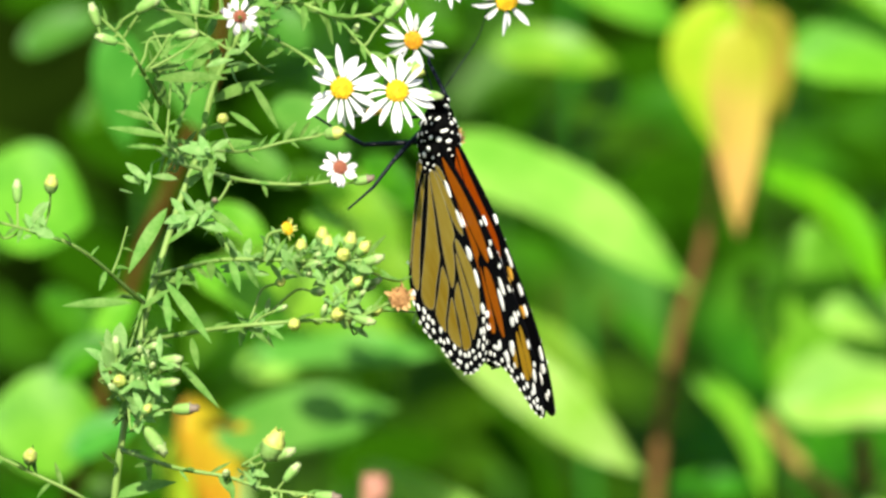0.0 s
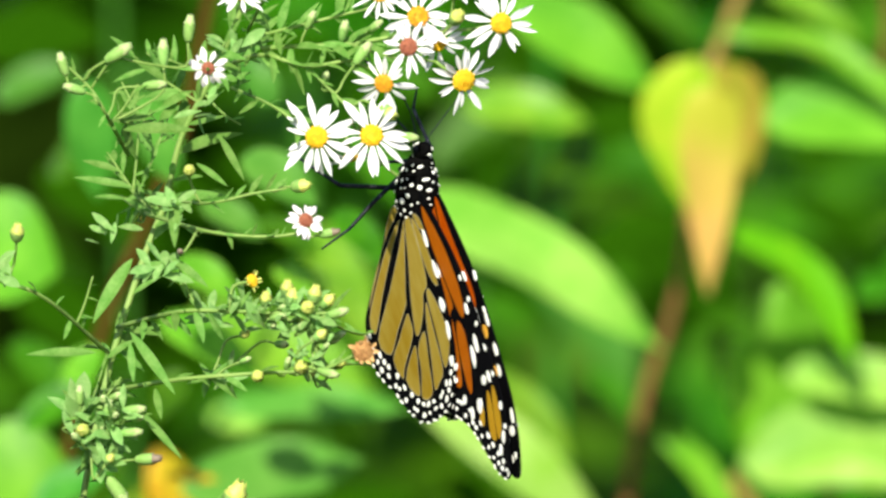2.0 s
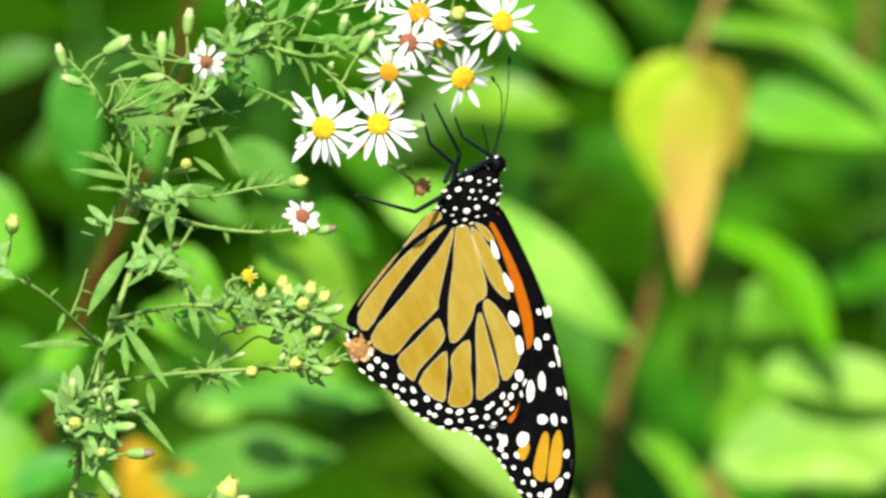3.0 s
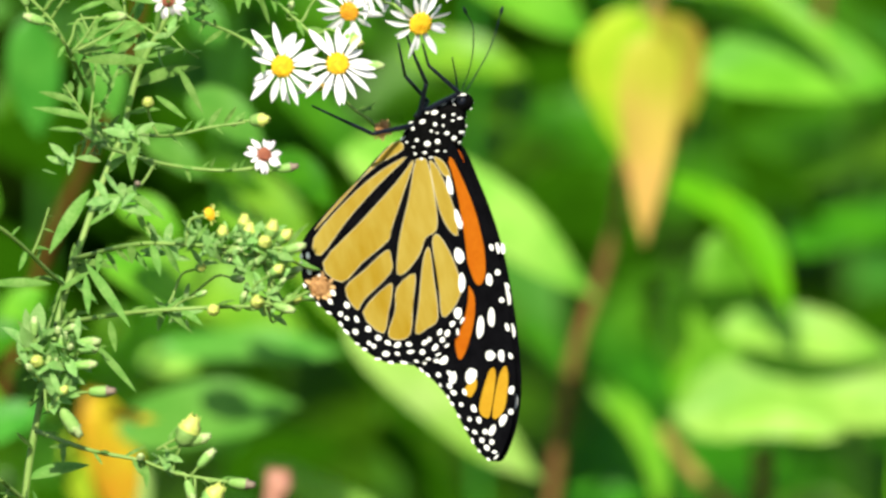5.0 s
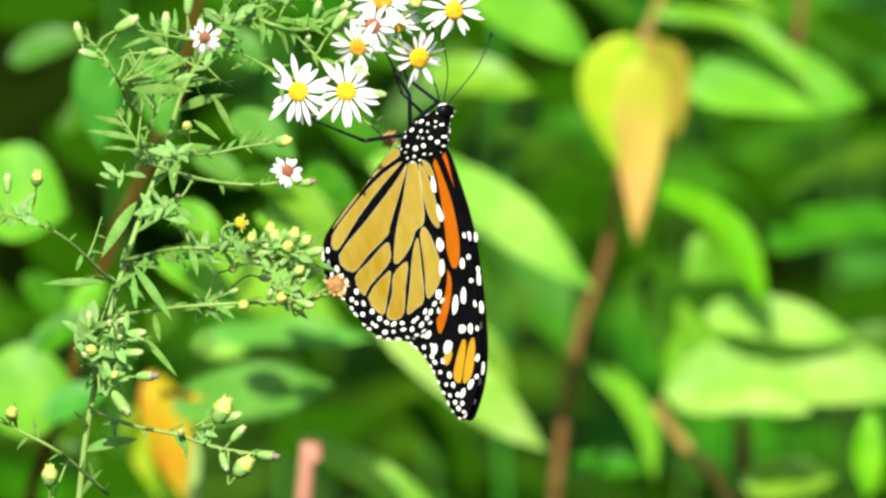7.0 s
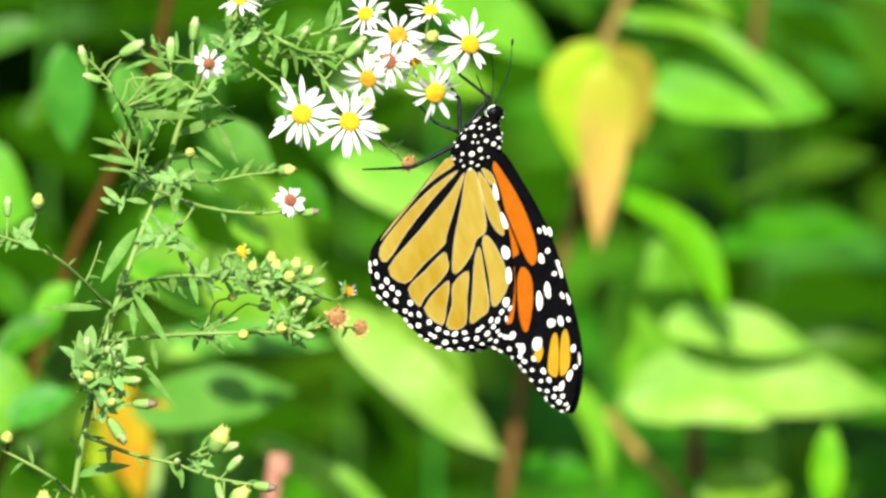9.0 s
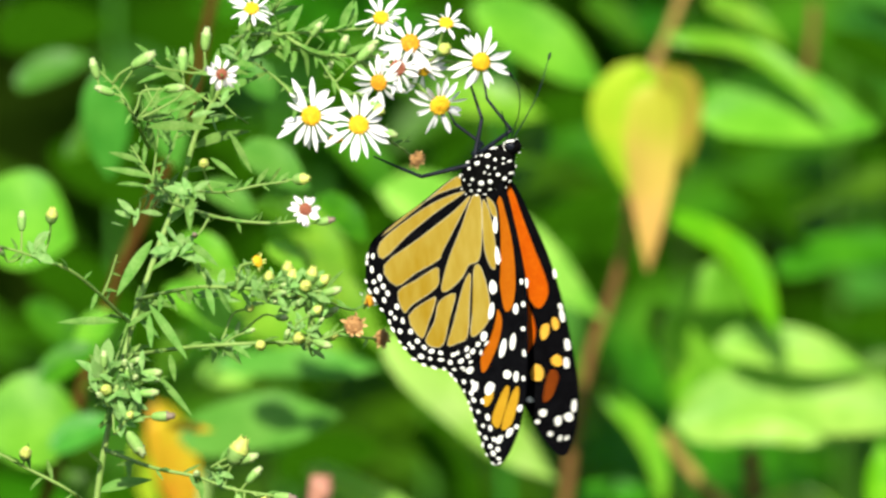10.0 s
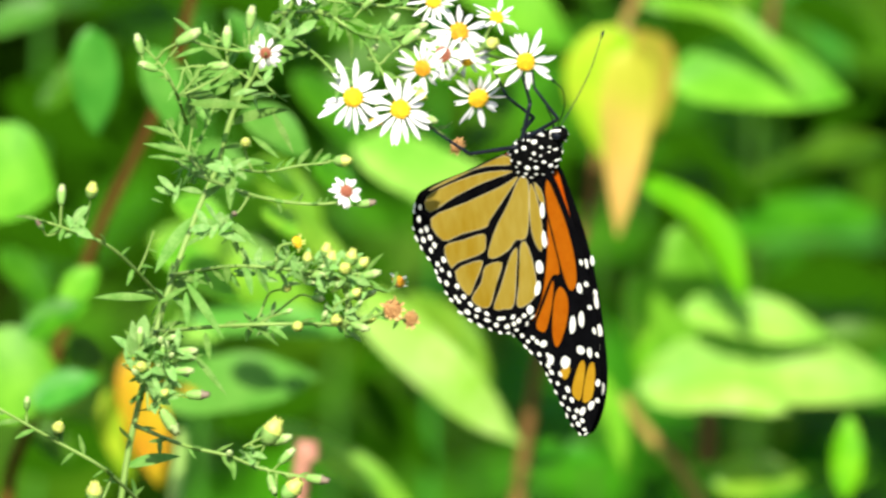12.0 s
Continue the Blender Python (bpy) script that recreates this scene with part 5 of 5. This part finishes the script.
# ---- movement ----
def motions():
    walk(butterfly, [
        (0, pose(-0.0107, 0.012, 1.0140, 8.0, -33.8, -72.6)),
        (0.5, pose(-0.0107, 0.012, 1.0147, 6.3, -32.8, -72.6)),
        (1, pose(-0.0115, 0.012, 1.0161, 0.7, -29.8, -74.2)),
        (1.5, pose(-0.0108, 0.012, 1.0163, 3.2, -34.3, -67.2)),
        (2, pose(-0.0089, 0.012, 1.0150, 3.0, -31.4, -64.9)),
        (2.2, pose(-0.0043, 0.012, 1.0148, 0.0, -27.3, -49.6)),
        (2.5, pose(0.0002, 0.012, 1.0136, -16.5, -26.2, -38.4)),
        (3, pose(-0.0000, 0.012, 1.0132, 1.5, -17.7, -18.6)),
        (4.8, pose(-0.0003, 0.012, 1.0139, -6.7, -13.1, -25.1)),
        (5, pose(0.0002, 0.012, 1.0137, -7.2, -13.2, -25.3)),
        (5.5, pose(-0.0011, 0.012, 1.0132, -8.4, -14.5, -28.5)),
        (6, pose(-0.0007, 0.012, 1.0139, -9.2, -14.8, -32.3)),
        (6.5, pose(-0.0017, 0.012, 1.0147, -8.4, -16.1, -35.6)),
        (7, pose(-0.0017, 0.012, 1.0159, -9.6, -19.2, -37.6)),
        (7.2, pose(-0.0016, 0.012, 1.0159, -7.6, -19.0, -39.0)),
        (8.8, pose(0.0018, 0.012, 1.0164, -11.8, -17.6, -32.8)),
        (8.9, pose(0.0018, 0.012, 1.0164, -11.8, -17.6, -32.8)),
        (9, pose(0.0078, 0.012, 1.0209, -12.4, -30.9, -23.6)),
        (9.2, pose(0.0078, 0.012, 1.0209, -12.4, -25.3, -39.2)),
        (9.5, pose(0.0074, 0.012, 1.0191, -9.5, -14.8, -28.4)),
        (9.8, pose(0.0058, 0.012, 1.0169, -8.8, -8.5, -30.4)),
        (10, pose(0.0064, 0.012, 1.0173, 0.9, -9.6, -29.8)),
        (10.2, pose(0.0053, 0.012, 1.0148, 4.3, -2.2, -27.5)),
        (10.5, pose(0.0053, 0.012, 1.0166, 4.2, 0.2, -20.6)),
        (11, pose(0.0088, 0.012, 1.0198, 18.3, 1.4, -32.7)),
        (11.5, pose(0.0059, 0.012, 1.0170, 9.9, 3.1, -26.6)),
        (12, pose(0.0079, 0.012, 1.0183, 13.6, -1.9, -37.3)),
    ])
    flaps = [
        (0, -1.7, -1.0, 1.7, -1.7, -4.0, 1.7),
        (0.5, -1.7, 0.0, 0.9, -1.7, -3.0, 0.9),
        (1, -1.7, 1.2, 0.1, -1.7, -1.8, 0.1),
        (1.5, -1.7, 0.6, 3.5, -1.7, -2.4, 3.5),
        (2, -1.7, -0.7, 3.2, -1.7, -3.7, 3.2),
        (2.1, -0.8, 2.9, 3.1, -3.4, -2.7, 2.2),
        (2.2, 9.0, 6.4, 2.9, 0.6, -2.3, 2.5),
        (2.3, 16.7, 6.5, 4.2, 22.8, -17.1, 0.3),
        (2.4, 29.6, 6.8, 5.6, 43.1, -25.6, -2.0),
        (2.5, 30.6, 7.0, 6.8, 61.4, -28.0, -4.2),
        (2.6, 35.6, 4.6, 7.6, 55.1, -27.8, -2.9),
        (2.7, 28.7, 2.1, 8.2, 44.8, -27.7, -1.5),
        (2.8, 9.8, -0.3, 9.0, 10.6, -14.2, -0.2),
        (2.9, 3.9, -2.8, 9.6, 2.3, -8.9, 1.2),
        (3, -1.7, -5.2, 10.4, -1.7, -8.2, 10.4),
        (4.8, -1.7, -6.4, 5.2, -1.7, -9.4, 5.2),
        (5, -1.7, -6.2, 4.6, -1.7, -9.2, 4.6),
        (5.5, -1.7, -4.4, 6.9, -1.7, -7.4, 6.9),
        (6, -1.7, -4.6, 7.0, -1.7, -7.6, 7.0),
        (6.5, -1.7, -4.0, 7.6, -1.7, -7.0, 7.6),
        (7, -1.7, -3.5, 7.5, -1.7, -6.5, 7.5),
        (7.2, -1.7, -3.8, 7.3, -1.7, -6.8, 7.3),
        (8.8, -1.7, -2.5, 6.0, -1.7, -5.5, 6.0),
        (8.9, -1.7, -2.5, 6.0, -1.7, -5.5, 6.0),
        (9, -1.7, 6.1, 10.0, -1.7, 3.1, 10.0),
        (9.2, -1.7, 6.1, 10.0, -1.7, 3.1, 10.0),
        (9.3, 11.7, 5.2, 9.3, 15.5, -6.9, -2.7),
        (9.4, 28.5, 4.5, 8.5, 38.9, -21.6, -6.2),
        (9.5, 36.7, 3.6, 7.7, 45.9, -24.5, -9.8),
        (9.6, 36.0, 3.8, 6.5, 45.9, -23.6, -8.0),
        (9.7, 28.7, 3.9, 5.4, 39.5, -22.7, -6.3),
        (9.8, 24.7, 4.1, 4.3, 28.1, -17.2, -4.5),
        (9.9, 15.2, 2.8, 7.6, 19.6, -13.1, -0.4),
        (10, 5.9, 1.6, 10.9, 5.2, -5.9, 3.7),
        (10.1, 2.7, 1.1, 8.6, 1.5, -3.8, 4.5),
        (10.2, -1.2, 0.7, 6.5, -2.8, -3.7, 3.4),
        (10.5, -1.7, -0.5, -0.1, -1.7, -3.5, -0.1),
        (11, -1.7, -5.2, -4.1, -1.7, -8.2, -4.1),
        (11.5, -1.7, -2.9, -3.3, -1.7, -5.9, -3.3),
        (12, -1.7, 5.6, 4.1, -1.7, 2.6, 4.1),
    ]
    for side, kind, ob in wings:
        rows = []
        for t, left, sweep, swing, right, right_sweep, right_swing in flaps:
            phi = left if side < 0 else right
            turn = (sweep, swing) if side < 0 else (right_sweep, right_swing)
            turn = turn[0] if kind == "hind" else turn[1]
            rows.append((t, wing_pose(side, phi, turn, HIND_AT if kind == "hind" else FORE_AT)))
        walk(ob, rows)
    for ob, rows in LEGS:
        walk(ob, rows)
    walk(spray, [
        (0, pose(-0.01971, 0, 1.02902, 0, 5.5, 0)),
        (1, pose(-0.01868, 0, 1.03065, 0, -1.2, 0)),
        (2, pose(-0.01869, 0, 1.03035, 0, -0.0, 0)),
        (2.5, pose(-0.01744, 0, 1.03136, 0, -0.8, 0)),
        (3, pose(-0.01742, 0, 1.03150, 0, -2.8, 0)),
        (5.5, pose(-0.01797, 0, 1.03137, 0, -0.8, 0)),
        (6.5, pose(-0.01846, 0, 1.03148, 0, 1.8, 0)),
        (7, pose(-0.01859, 0, 1.03163, 0, 0.7, 0)),
        (8.8, pose(-0.01729, 0, 1.03134, 0, 0.3, 0)),
        (9, pose(-0.01841, 0, 1.03189, 0, 8.3, 0)),
        (9.5, pose(-0.01909, 0, 1.03256, 0, 11.2, 0)),
        (10.5, pose(-0.01924, 0, 1.03288, 0, 12.3, 0)),
        (11, pose(-0.01861, 0, 1.03228, 0, 13.3, 0)),
        (12, pose(-0.01929, 0, 1.03252, 0, 13.2, 0)),
    ])
    walk(head_spray, [
        (0, pose(-0.00365, 0, 1.04571, 0, -9.9, 0)),
        (1, pose(-0.00390, 0, 1.04460, 0, -9.9, 0)),
        (2, pose(-0.00442, 0, 1.04230, 0, -0.0, 0)),
        (2.5, pose(-0.00457, 0, 1.04101, 0, -2.2, 0)),
        (3, pose(-0.00441, 0, 1.04237, 0, 0.9, 0)),
        (5.5, pose(-0.00512, 0, 1.04094, 0, 1.8, 0)),
        (6.5, pose(-0.00552, 0, 1.04071, 0, 2.2, 0)),
        (7, pose(-0.00554, 0, 1.04124, 0, 2.3, 0)),
        (8.8, pose(-0.00456, 0, 1.04058, 0, 4.4, 0)),
        (9, pose(-0.00373, 0, 1.04047, 0, 0.4, 0)),
        (9.5, pose(-0.00380, 0, 1.04015, 0, 2.1, 0)),
        (10.5, pose(-0.00509, 0, 1.03912, 0, 15.3, 0)),
        (11, pose(-0.00250, 0, 1.03893, 0, 16.2, 0)),
        (12, pose(-0.00438, 0, 1.03828, 0, 17.2, 0)),
    ])
    walk(twig, [
        (0, pose(-0.0006, 0, 0.0003)),
        (2.5, pose(-0.00060, 0, 0.00027)),
        (3, pose(-0.00010, 0, 0.00076)),
        (5.5, pose(-0.00028, 0, 0.00025)),
        (6.5, pose(-0.00052, 0, 0.00145)),
        (7, pose(-0.00044, 0, 0.00209)),
        (8.8, pose(0.00115, 0, 0.00097)),
        (9, pose(0.00279, 0, 0.00318)),
        (9.5, pose(0.00165, 0, 0.00496)),
        (10.5, pose(0.00110, 0, 0.00563)),
        (11, pose(0.00138, 0, 0.00537)),
        (12, pose(0.00158, 0, 0.00476)),
    ])


motions()
